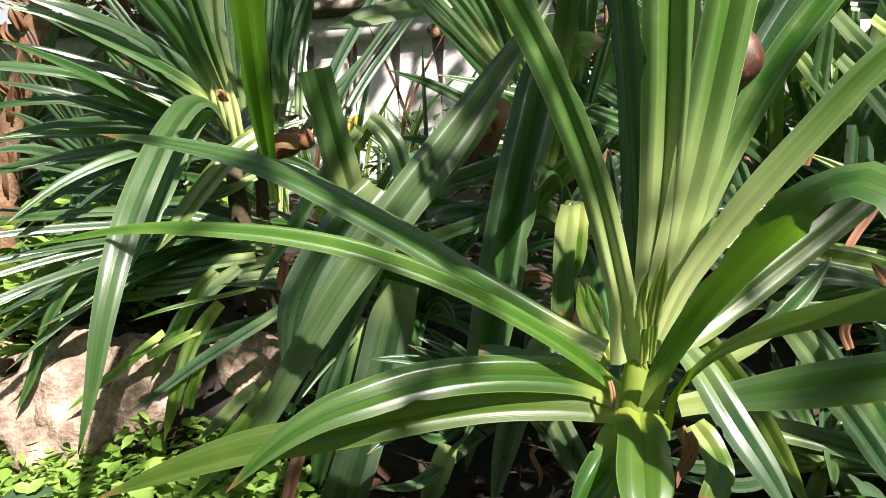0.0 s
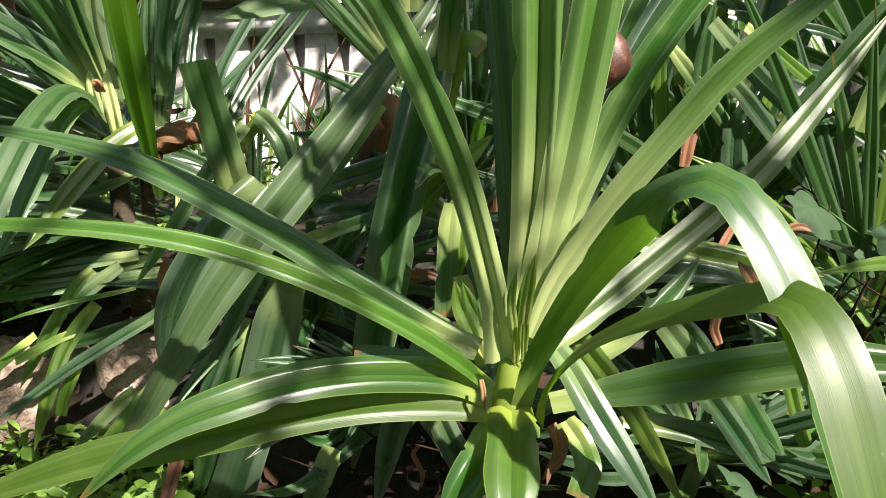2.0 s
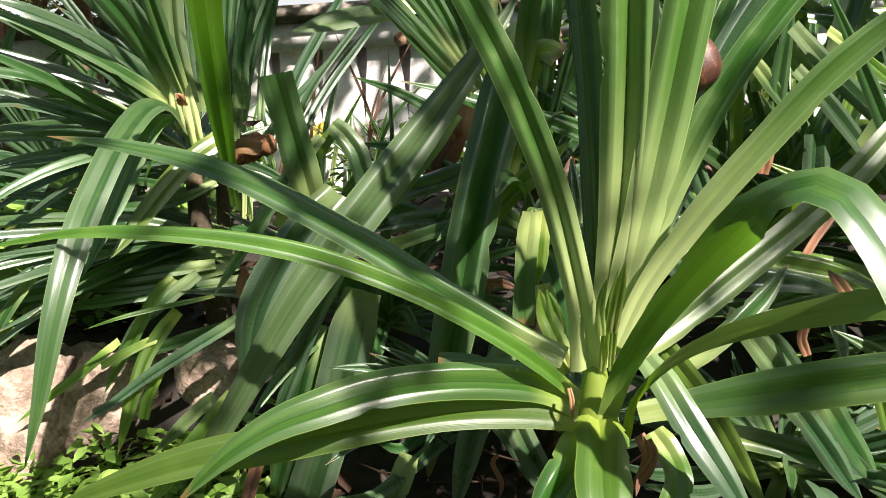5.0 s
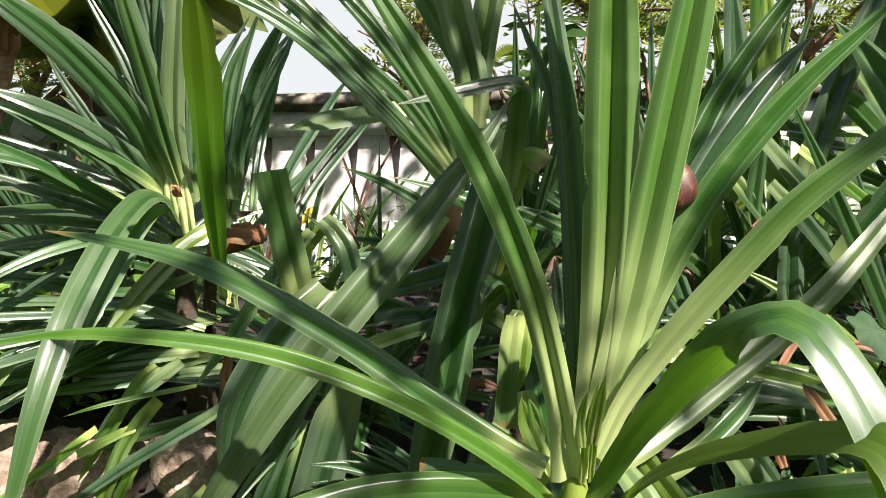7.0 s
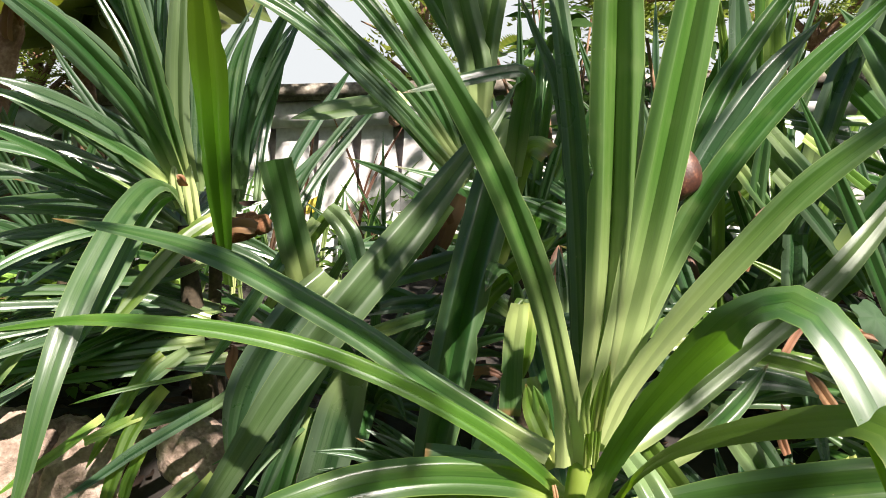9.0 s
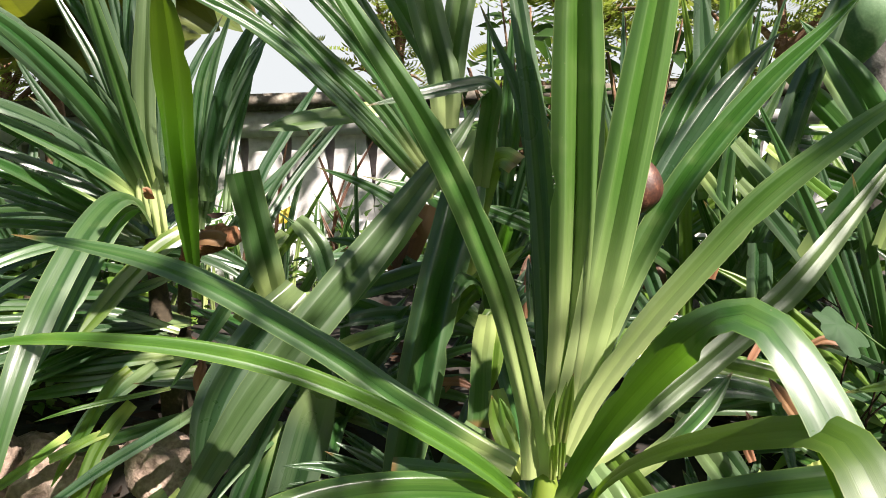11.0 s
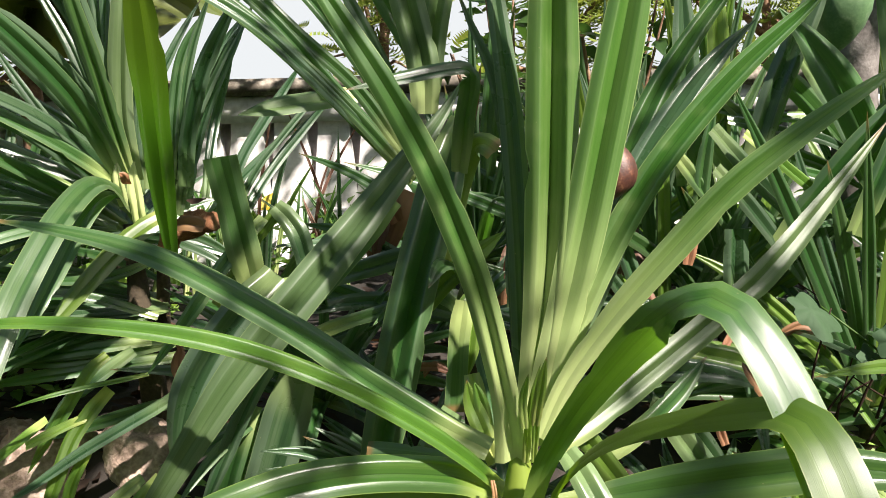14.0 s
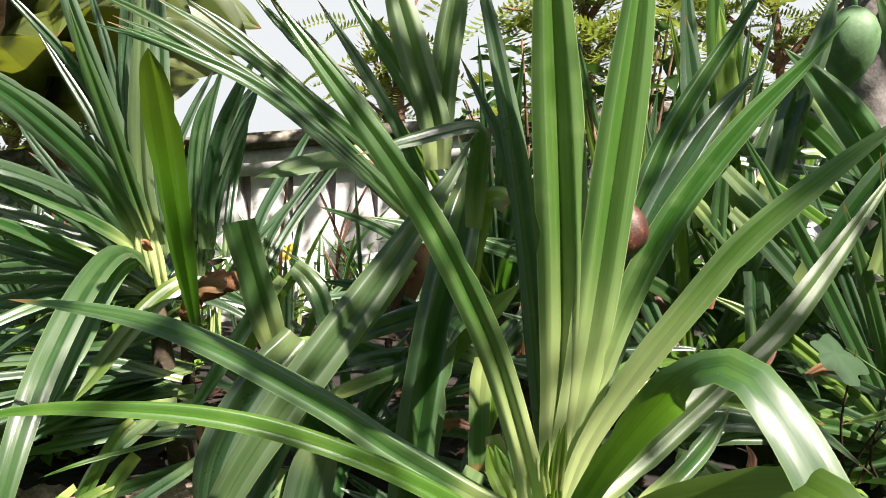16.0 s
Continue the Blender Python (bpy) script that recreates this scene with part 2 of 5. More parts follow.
POD = rough_material("pod_skin", [(0.35, (0.028, 0.010, 0.006)), (0.55, (0.075, 0.025, 0.014)), (0.68, (0.19, 0.085, 0.045))], 60.0, rough=0.55, depth=0.0015)
RED = rough_material("raw_wood", [(0.3, (0.11, 0.04, 0.018)), (0.5, (0.26, 0.11, 0.05)), (0.7, (0.46, 0.26, 0.14))], 40.0, depth=0.004)


# ---- building ----
def part(name, bm, mat, parent=None, label="", smooth=True):
    me = bpy.data.meshes.new(name)
    bm.to_mesh(me)
    bm.free()
    me.materials.append(mat)
    if smooth:
        me.polygons.foreach_set("use_smooth", [True] * len(me.polygons))
    ob = new(name, me)
    if parent:
        ob.parent = parent
    return tagged(ob, label) if label else ob


def spline(pts, n):
    """n + 1 points on a smooth line through pts, evenly spread along it."""
    p = [np.array(q, float) for q in pts]
    p = [2 * p[0] - p[1]] + p + [2 * p[-1] - p[-2]]
    fine = []
    for i in range(1, len(p) - 2):
        a, b, c, d = p[i - 1:i + 3]
        for k in range(24):
            s = k / 24
            fine.append(0.5 * (2 * b + (c - a) * s + (2 * a - 5 * b + 4 * c - d) * s * s + (3 * b - a - 3 * c + d) * s ** 3))
    fine.append(p[-2])
    fine = np.array(fine)
    run = np.concatenate([[0], np.cumsum(np.linalg.norm(np.diff(fine, axis=0), axis=1))])
    at = np.linspace(0, run[-1], n + 1)
    return np.stack([np.interp(at, run, fine[:, k]) for k in range(3)], 1), run[-1]


ACROSS = (-1.0, -0.78, -0.57, -0.45, -0.2, 0.0, 0.2, 0.45, 0.57, 0.78, 1.0)   # half widths
PLEAT = (0.12, 0.23, 0.33, 0.31, 0.12, 0.0, 0.12, 0.31, 0.33, 0.23, 0.12)           # the blade's M-shaped section


def blade_bm(pts, width, face, lean=(0.0, 0.0), cut=False, fold=1.0, steps=26, rng=None, blunt=False, foot=(0.8, 0.18)):
    """A pleated strap leaf along pts. face: 0 the upper side looks to the sky, 1 to the front."""
    line, length = spline(pts, steps)
    bm = bmesh.new()
    layer = bm.loops.layers.uv.new("UVMap")
    reach = bm.loops.layers.uv.new("Reach")
    bites = {rng.randrange(4, steps - 2): rng.choice((0, -1)) for _ in range(rng.choice((0, 1, 1, 2)))} if rng and steps > 20 else {}
    rows, last = [], None
    turn = face if isinstance(face, tuple) else (face, face)
    bend = turn[2:] or (0.45, 0.70)
    r1, r2 = (rng.uniform(0, 6) for _ in range(2)) if rng else (0, 0)
    for i, q in enumerate(line):
        s = i / steps
        f = turn[0] + (turn[1] - turn[0]) * min(max((s - bend[0]) / (bend[1] - bend[0]), 0), 1)
        up = np.array((lean[0] + (lean[1] - lean[0]) * s, -0.25 - 0.75 * f, 1.0 - 0.85 * f))
        tangent = line[min(i + 1, steps)] - line[max(i - 1, 0)]
        tangent /= np.linalg.norm(tangent)
        side = np.cross(tangent, up)
        side /= max(np.linalg.norm(side), 1e-6)
        if last is not None and side @ last < 0:
            side = -side
        last = side
        normal = np.cross(side, tangent)
        if normal @ up < 0:
            normal = -normal
        grown = min(s / foot[1], 1)
        w = foot[0] + (1 - foot[0]) * grown * grown * (3 - 2 * grown)
        if blunt:
            w *= math.sqrt(max(1 - max((s - 0.72) / 0.28, 0) ** 2.4, 0.0004))
        elif not cut and s > 0.5:
            w *= 1 - ((s - 0.5) / 0.5) ** 2.2 * 0.985
        w *= 0.5 * width * (1 + 0.03 * math.sin(9 * s + r1))
        deep = fold * (0.45 + 0.55 * grown) * (0.8 + 0.5 * (1 - s)) * (1 + 0.25 * math.sin(6 * s + r2))
        rows.append([bm.verts.new(q + side * a * w + normal * h * w * deep + normal * 0.05 * w * math.sin(14 * s + r1 + 2 * a) * abs(a))
                     for a, h in zip(ACROSS, PLEAT)])
        if i in bites:
            edge, inner = rows[-1][bites[i]], rows[-1][1 if bites[i] == 0 else -2]
            edge.co = edge.co.lerp(inner.co, 0.75)
    for a, c in zip(rows, rows[1:]):
        bm.edges.new((a[5], c[5])).smooth = False
    for i in range(steps):
        for k in range(len(ACROSS) - 1):
            f = bm.faces.new((rows[i][k], rows[i][k + 1], rows[i + 1][k + 1], rows[i + 1][k]))
            for loop, (di, dk) in zip(f.loops, ((0, 0), (0, 1), (1, 1), (1, 0))):
                loop[reach].uv = ((i + di) / steps, 0.5)
                loop[layer].uv = (0.5 + 0.5 * ACROSS[k + dk], (i + di) / steps * length)
    return bm


blades = random.Random(5)


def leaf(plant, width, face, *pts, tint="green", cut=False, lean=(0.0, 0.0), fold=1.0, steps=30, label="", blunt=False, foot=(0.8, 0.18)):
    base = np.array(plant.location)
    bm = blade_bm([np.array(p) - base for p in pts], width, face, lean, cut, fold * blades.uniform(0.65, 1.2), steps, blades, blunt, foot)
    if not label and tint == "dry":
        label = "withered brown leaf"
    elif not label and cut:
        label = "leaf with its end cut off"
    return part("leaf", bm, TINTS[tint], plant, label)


def tube_bm(pts, radii, sides=8, bm=None, wobble=0.0, rng=None, steps=None):
    """A tapered round limb along pts."""
    bm = bm or bmesh.new()
    steps = steps or 4 * (len(pts) - 1)
    line, _ = spline(pts, steps)
    rad = np.interp(np.linspace(0, 1, steps + 1), np.linspace(0, 1, len(radii)), radii)
    rings = []
    for i, q in enumerate(line):
        d = line[min(i + 1, steps)] - line[max(i - 1, 0)]
        d /= np.linalg.norm(d)
        ref = np.array((1.0, 0, 0)) if abs(d[0]) < 0.7 else np.array((0, 1.0, 0))
        a = np.cross(d, ref)
        a /= np.linalg.norm(a)
        b = np.cross(d, a)
        ring = []
        for k in range(sides):
            g = 2 * math.pi * k / sides
            r = rad[i] * (1 + (rng.uniform(-wobble, wobble) if rng else 0))
            ring.append(bm.verts.new(q + (a * math.cos(g) + b * math.sin(g)) * r))
        rings.append(ring)
    for r, s in zip(rings, rings[1:]):
        for k in range(sides):
            bm.faces.new((r[k], r[(k + 1) % sides], s[(k + 1) % sides], s[k]))
    bm.faces.new(rings[0][::-1])
    bm.faces.new(rings[-1])
    return bm


def ground_height(x, y):
    bank = 0.16 + 0.24 * min(max((y - 1.72 - 0.06 * math.sin(3 * x)) / 0.22, 0), 1)
    slope = 0.05 * max(y - 2.0, 0) if y < 4.4 else 0.12
    return bank + slope + 0.03 * noise.noise((x * 2.5, y * 2.5, 0)) + 0.012 * noise.noise((x * 11, y * 11, 3))


def pandan(x, y, z, label, group="pandan plants", thick=0.035):
    """An empty plant: its foot on the ground, a ringed stem up to the heart at z."""
    g = ground_height(x, y) - 0.02
    plant = tagged(new("pandan_plant"), label, "plant", group)
    plant.location = (x, y, g)
    rng = random.Random(int(x * 1000))
    h = z - g
    bm = tube_bm([(0.03, 0.02, 0), (0.01, 0.0, h * 0.5), (0, 0, h)], [thick * 1.1, thick * 0.9, thick * 0.55], 10, wobble=0.08, rng=rng, steps=18)
    part("stem", bm, STEM, plant, "brown ringed stem")
    return plant


def fan(plant, x, y, z, count, length, width, seed, low=10, high=80, spread=(0, 360), tints=("green", "green", "green", "blue", "blue", "yellow"), sag=(0.15, 0.6)):
    """A rosette of arching leaves round the heart."""
    rng = random.Random(seed)
    for i in range(count):
        az = radians(spread[0] + (spread[1] - spread[0]) * (i + rng.uniform(0, 0.8)) / count)
        el = radians(rng.uniform(low, high))
        n = length * rng.uniform(0.7, 1.15)
        droop = rng.uniform(*sag) * math.cos(el)
        pts = []
        for s in (0, 0.25, 0.5, 0.75, 1.0):
            r = n * s * math.cos(el) * (1 - 0.2 * droop * s)
            pts.append((x + r * math.cos(az), y + r * math.sin(az), max(z + n * s * math.sin(el) - n * droop * s * s * 1.1, 0.22 + 0.2 * s)))
        leaf(plant, width * rng.uniform(0.75, 1.15), 0.35 + 0.6 * math.sin(el), *pts, tint=rng.choice(tints), steps=16, fold=rng.uniform(0.7, 1.3))


# ---- ground and wall ----
def ground():
    bm = bmesh.new()
    xs = [-400, -60, -15, -6] + [-3.5 + 0.08 * i for i in range(100)] + [6, 15, 60, 400]
    ys = [-400, -60, -15, -4] + [-1.0 + 0.08 * i for i in range(76)] + [8, 20, 80, 400]
    grid = [[bm.verts.new((x, y, ground_height(x, y))) for y in ys] for x in xs]
    for i in range(len(xs) - 1):
        for j in range(len(ys) - 1):
            bm.faces.new((grid[i][j], grid[i + 1][j], grid[i + 1][j + 1], grid[i][j + 1]))
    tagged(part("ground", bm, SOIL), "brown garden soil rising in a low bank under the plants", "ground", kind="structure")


ground()


def box_bm(x0, x1, y0, y1, z0, z1, bevel=0.006, bm=None):
    bm = bm or bmesh.new()
    r = bmesh.ops.create_cube(bm, size=1, matrix=Matrix.LocRotScale(((x0 + x1) / 2, (y0 + y1) / 2, (z0 + z1) / 2), None, (x1 - x0, y1 - y0, z1 - z0)))
    if bevel:
        edges = list({e for v in r["verts"] for e in v.link_edges})
        bmesh.ops.bevel(bm, geom=edges, offset=bevel, segments=2, affect='EDGES')
    return bm


def baluster_bm():
    """A flat cast baluster: wide at the top, narrowing to the waist and swelling again."""
    bm = bmesh.new()
    prof = [(0.0, 0.119), (0.10, 0.1185), (0.18, 0.113), (0.28, 0.104), (0.36, 0.096), (0.42, 0.089), (0.5, 0.087)]
    front = [bm.verts.new((w, -0.035, z)) for z, w in prof] + [bm.verts.new((-w, -0.035, z)) for z, w in reversed(prof)]
    f = bm.faces.new(front)
    r = bmesh.ops.extrude_face_region(bm, geom=[f])
    for v in r["geom"]:
        if isinstance(v, bmesh.types.BMVert):
            v.co.y += 0.07
    bmesh.ops.recalc_face_normals(bm, faces=bm.faces)
    return bm


def wall():
    w = tagged(new("wall_north"), "low white plastered garden wall with balusters and a mossy coping", "wall", kind="structure")
    w.location = (0, 4.3, 0)
    part("footing", box_bm(-6, 6, -0.06, 0.10, 0.1, 0.84), PLASTER, w, "stained white plaster footing")
    part("top_rail", box_bm(-6, 6, -0.07, 0.11, 1.32, 1.46), PLASTER, w, "white plaster rail")
    part("coping", box_bm(-6, 6, -0.13, 0.17, 1.463, 1.55, 0.015), MOSSY, w, "dark weathered coping slab")
    # Sheet added behind the balusters so the gaps read darker and pinkish.
    part("panel", box_bm(-6, 6, 0.065, 0.095, 0.82, 1.34, 0), GAP_SHADE, w, "added grey-pink sheet with the shade of the gaps in its colour")
    me = None
    for i in range(46):
        if me is None:
            b = part("baluster", baluster_bm(), PLASTER, w, smooth=False)
            me = b.data
        else:
            b = new("baluster", me)
            b.parent = w
        b.location = (-5.62 + 0.24 * i, 0.02, 0.83)


wall()


def backdrop():
    """The white hazy sky low over the land, far beyond the garden."""
    bm = bmesh.new()
    ring = [(150 * math.sin(a), 150 * math.cos(a)) for a in (radians(-75 + 10 * k) for k in range(16))]
    low, high = [bm.verts.new((x, y, -2)) for x, y in ring], [bm.verts.new((x, y, 110)) for x, y in ring]
    for k in range(15):
        bm.faces.new((low[k], low[k + 1], high[k + 1], high[k]))
    m, t, s = material("hazy_sky")
    glow = node(t, "ShaderNodeEmission", i0=(0.95, 0.98, 1.0, 1), i1=0.275)
    t.links.new(glow.outputs[0], t.nodes["Material Output"].inputs[0])
    tagged(part("backdrop", bm, m), "white hazy sky low beyond the garden", "sky", kind="structure")


backdrop()

# ---- plants ----
main = pandan(0.30, 1.09, 0.62, "large green pandan rosette with long arching strap leaves")
part("heart", tube_bm([(0, -0.02, 0.30), (0, -0.015, 0.42), (0.0, -0.01, 0.56)], [0.032, 0.036, 0.008], 14, steps=10), LIME, main, "pale green heart of clasping leaf bases")
leaf(main, 0.031, 0.35, (0.272, 1.05, 0.644), (0.216, 1.02, 0.707), (0.144, 0.99, 0.77), (0.05, 0.96, 0.835), (-0.051, 0.94, 0.885), (-0.144, 0.93, 0.913), (-0.236, 0.92, 0.929), (-0.338, 0.92, 0.935), (-0.477, 0.93, 0.92), tint='lime', fold=1.2)
leaf(main, 0.046, 0.45, (0.254, 1.06, 0.7), (0.188, 1.08, 0.73), (0.09, 1.11, 0.784), (0.005, 1.14, 0.839), (-0.083, 1.16, 0.891), (-0.199, 1.18, 0.955), (-0.301, 1.2, 0.994), (-0.412, 1.21, 1.022), (-0.527, 1.22, 1.042), tint='green', fold=1.1)
leaf(main, 0.053, 0.5, (0.268, 1.04, 0.64), (0.215, 1.03, 0.671), (0.139, 1, 0.694), (0.068, 0.97, 0.707), (0.001, 0.94, 0.711), (-0.063, 0.91, 0.704), (-0.119, 0.89, 0.691), (-0.176, 0.87, 0.661), (-0.238, 0.86, 0.608), tint='deep', fold=0.9)
leaf(main, 0.053, 0.5, (0.268, 1.03, 0.625), (0.182, 1.01, 0.647), (0.1, 0.99, 0.657), (0.02, 0.97, 0.657), (-0.057, 0.95, 0.652), (-0.148, 0.94, 0.641), (-0.238, 0.93, 0.631), (-0.343, 0.92, 0.605), (-0.447, 0.92, 0.568), tint='lime', fold=0.9)
leaf(main, 0.072, 0.8, (0.296, 1.03, 0.619), (0.291, 0.98, 0.608), (0.283, 0.92, 0.6), (0.276, 0.87, 0.576), (0.272, 0.84, 0.527), tint='lime', fold=1.3)
leaf(main, 0.060, 0.6, (0.279, 1.03, 0.601), (0.257, 0.99, 0.58), (0.229, 0.95, 0.562), (0.19, 0.92, 0.522), tint='deep')
leaf(main, 0.054, (0.8, 0.5, 0.36, 0.5), (0.312, 1.05, 0.616), (0.327, 1.02, 0.691), (0.359, 0.97, 0.778), (0.392, 0.91, 0.856), (0.421, 0.85, 0.92), (0.439, 0.8, 0.958), (0.455, 0.775, 0.972), (0.478, 0.755, 0.966), (0.496, 0.725, 0.934), (0.513, 0.695, 0.888), (0.527, 0.665, 0.834), (0.54, 0.64, 0.777), (0.551, 0.62, 0.718), (0.558, 0.6, 0.667), (0.566, 0.585, 0.613), tint='deep', blunt=True, lean=(0.1, -0.02), fold=0.22, foot=(0.56, 0.55))
leaf(main, 0.055, (0.25, 0.5, 0.3, 0.55), (0.336, 1.04, 0.593), (0.343, 1.01, 0.657), (0.371, 0.95, 0.729), (0.41, 0.88, 0.786), (0.452, 0.81, 0.827), (0.482, 0.74, 0.86), (0.499, 0.69, 0.878), (0.509, 0.655, 0.877), (0.513, 0.625, 0.855), (0.518, 0.6, 0.822), (0.522, 0.58, 0.783), (0.525, 0.563, 0.749), (0.53, 0.548, 0.706), (0.537, 0.538, 0.654), tint='lime', blunt=True, lean=(-0.2, -0.02), fold=0.22, foot=(0.42, 0.85))
leaf(main, 0.063, 0.55, (0.354, 1.05, 0.618), (0.423, 1.05, 0.629), (0.529, 1.03, 0.651), (0.618, 1, 0.675), (0.714, 0.98, 0.69), (0.822, 0.97, 0.68), (0.947, 0.97, 0.642), tint='deep', fold=0.8, foot=(0.5, 0.3))
leaf(main, 0.041, 0.7, (0.358, 1.02, 0.71), (0.375, 0.99, 0.688), (0.4, 0.95, 0.641), (0.43, 0.92, 0.592), (0.465, 0.89, 0.529), tint='blue')
leaf(main, 0.037, 0.7, (0.372, 1.1, 0.744), (0.413, 1.12, 0.678), (0.482, 1.15, 0.579), (0.546, 1.18, 0.462), (0.603, 1.2, 0.343), tint='yellow')
leaf(main, 0.047, 1.0, (0.344, 1.07, 0.694), (0.411, 1.1, 0.724), (0.517, 1.15, 0.784), (0.629, 1.2, 0.849), (0.738, 1.25, 0.919), (0.861, 1.3, 1.033), (0.988, 1.35, 1.162), fold=0.7, lean=(0.1, 0.1), tint='pale')
leaf(main, 0.037, 0.8, (0.371, 1.03, 0.6), (0.388, 1, 0.576), (0.39, 0.97, 0.558), (0.374, 0.95, 0.527), tint='yellow', cut=True)
leaf(main, 0.040, 0.9, (0.29, 1.07, 0.68), (0.286, 1.06, 0.724), (0.269, 1.04, 0.821), (0.24, 1.01, 0.945), (0.202, 0.98, 1.052), (0.168, 0.965, 1.131), (0.128, 0.95, 1.206), (0.083, 0.94, 1.279), (0.039, 0.93, 1.349), (-0.011, 0.93, 1.427), tint='upright', fold=1.0, foot=(1.45, 0.14))
leaf(main, 0.075, 1, (0.318, 1.075, 0.7), (0.323, 1.08, 0.784), (0.338, 1.09, 0.899), (0.349, 1.1, 1.029), (0.354, 1.1, 1.19), (0.355, 1.09, 1.343), (0.353, 1.07, 1.485), (0.35, 1.05, 1.617), tint='bunch', fold=1.7, foot=(0.62, 0.4))
leaf(main, 0.066, 1, (0.323, 1.07, 0.702), (0.339, 1.075, 0.793), (0.369, 1.08, 0.9), (0.398, 1.08, 1.03), (0.426, 1.075, 1.172), (0.454, 1.065, 1.322), (0.477, 1.055, 1.458), (0.497, 1.05, 1.569), tint='bunch', fold=1.7, foot=(0.62, 0.4))
leaf(main, 0.037, 0.6, (0.314, 1.1, 0.699), (0.314, 1.12, 0.824), (0.312, 1.14, 0.984), (0.305, 1.16, 1.153), (0.291, 1.17, 1.295), (0.272, 1.18, 1.436), (0.245, 1.18, 1.563), tint='blue')
leaf(main, 0.029, 0.7, (0.314, 1.13, 0.715), (0.308, 1.15, 0.922), (0.305, 1.17, 1.085), (0.285, 1.18, 1.221), (0.249, 1.19, 1.315), (0.225, 1.2, 1.376), tint='blue')
leaf(main, 0.046, 0.8, (0.328, 1.09, 0.703), (0.375, 1.14, 0.816), (0.431, 1.2, 0.946), (0.488, 1.25, 1.078), (0.558, 1.3, 1.207), (0.634, 1.33, 1.313), (0.718, 1.35, 1.419), (0.78, 1.36, 1.506), tint='upright', fold=1.2, foot=(0.6, 0.4))
leaf(main, 0.054, 0.8, (0.377, 1.15, 0.814), (0.438, 1.19, 0.929), (0.513, 1.24, 1.077), (0.599, 1.28, 1.196), (0.676, 1.31, 1.281), (0.741, 1.33, 1.338), tint='blue')
leaf(main, 0.043, 0.75, (0.329, 1.08, 0.707), (0.372, 1.1, 0.827), (0.431, 1.12, 0.958), (0.493, 1.13, 1.065), (0.563, 1.14, 1.155), (0.646, 1.14, 1.244), (0.728, 1.14, 1.316), (0.794, 1.14, 1.38), tint='upright', fold=1.2, foot=(0.6, 0.4))
leaf(main, 0.039, 0.6, (0.328, 1.06, 0.715), (0.364, 1.05, 0.8), (0.427, 1.03, 0.897), (0.499, 1.01, 0.988), (0.573, 0.99, 1.074), (0.656, 0.98, 1.141), (0.722, 0.97, 1.189), (0.801, 0.97, 1.237), tint='bunch', fold=1.2, foot=(0.6, 0.4))
leaf(main, 0.05, 0.5, (0.258, 1.09, 0.623), (0.197, 1.1, 0.653), (0.139, 1.11, 0.666), (0.071, 1.12, 0.67), tint="blue", cut=True)
leaf(main, 0.03, 0.9, (0.266, 1.1, 0.663), (0.249, 1.11, 0.711), (0.233, 1.12, 0.751), (0.226, 1.12, 0.787), tint="yellow")
leaf(main, 0.012, 0.85, (0.306, 1.06, 0.679), (0.309, 1.04, 0.745), (0.315, 1.03, 0.792), (0.325, 1.03, 0.834), tint="yellow")
leaf(main, 0.01, 0.85, (0.318, 1.06, 0.679), (0.318, 1.03, 0.748), (0.319, 1.02, 0.792), (0.32, 1.02, 0.815), tint="yellow")
leaf(main, 0.020, 0.7, (0.254, 1.06, 0.652), (0.228, 1.07, 0.662), (0.199, 1.08, 0.654), (0.173, 1.09, 0.658), tint='dry', steps=14)
leaf(main, 0.020, 0.8, (0.351, 1.03, 0.595), (0.362, 1.02, 0.571), (0.355, 1.01, 0.551), (0.333, 1, 0.527), tint='dry', steps=14)
leaf(main, 0.011, 0.8, (0.359, 1.01, 0.598), (0.365, 1, 0.577), (0.344, 0.99, 0.55), (0.336, 0.98, 0.53), tint='dry', steps=12)
leaf(main, 0.007, 0.8, (0.253, 1, 0.681), (0.255, 0.99, 0.667), (0.255, 0.985, 0.642), tint='dry', steps=8)
leaf(main, 0.015, 0.9, (0.316, 1.03, 0.745), (0.32, 1.01, 0.795), (0.325, 1, 0.835), (0.329, 1, 0.852), tint='yellow', steps=12)
leaf(main, 0.012, 0.9, (0.301, 1.02, 0.745), (0.297, 1.01, 0.788), (0.304, 1, 0.829), tint='yellow', steps=12)
leaf(main, 0.022, 0.8, (0.257, 1.12, 0.695), (0.252, 1.12, 0.731), (0.243, 1.12, 0.766), (0.237, 1.12, 0.784), tint='yellow', steps=12)
left = pandan(-0.62, 2.05, 0.96, "tall pandan clump with drooping glossy leaves on the bank")
leaf(left, 0.077, 1, (-0.479, 1.95, 0.81), (-0.422, 1.75, 1.023), (-0.377, 1.6, 1.168), (-0.33, 1.45, 1.276), (-0.301, 1.35, 1.367), (-0.284, 1.28, 1.436), tint='young', blunt=True, fold=0.9, foot=(0.35, 0.6))
leaf(left, 0.050, 0.7, (-0.558, 1.85, 1.087), (-0.577, 1.8, 1.179), (-0.598, 1.72, 1.268), (-0.635, 1.64, 1.348), (-0.671, 1.56, 1.413), (-0.712, 1.5, 1.459), (-0.758, 1.46, 1.503), tint='green', fold=1.0)
leaf(left, 0.043, 0.9, (-0.553, 1.9, 1.078), (-0.567, 1.86, 1.21), (-0.575, 1.8, 1.338), (-0.586, 1.75, 1.446), (-0.597, 1.72, 1.537), (-0.606, 1.7, 1.628), tint='green', fold=1.0)
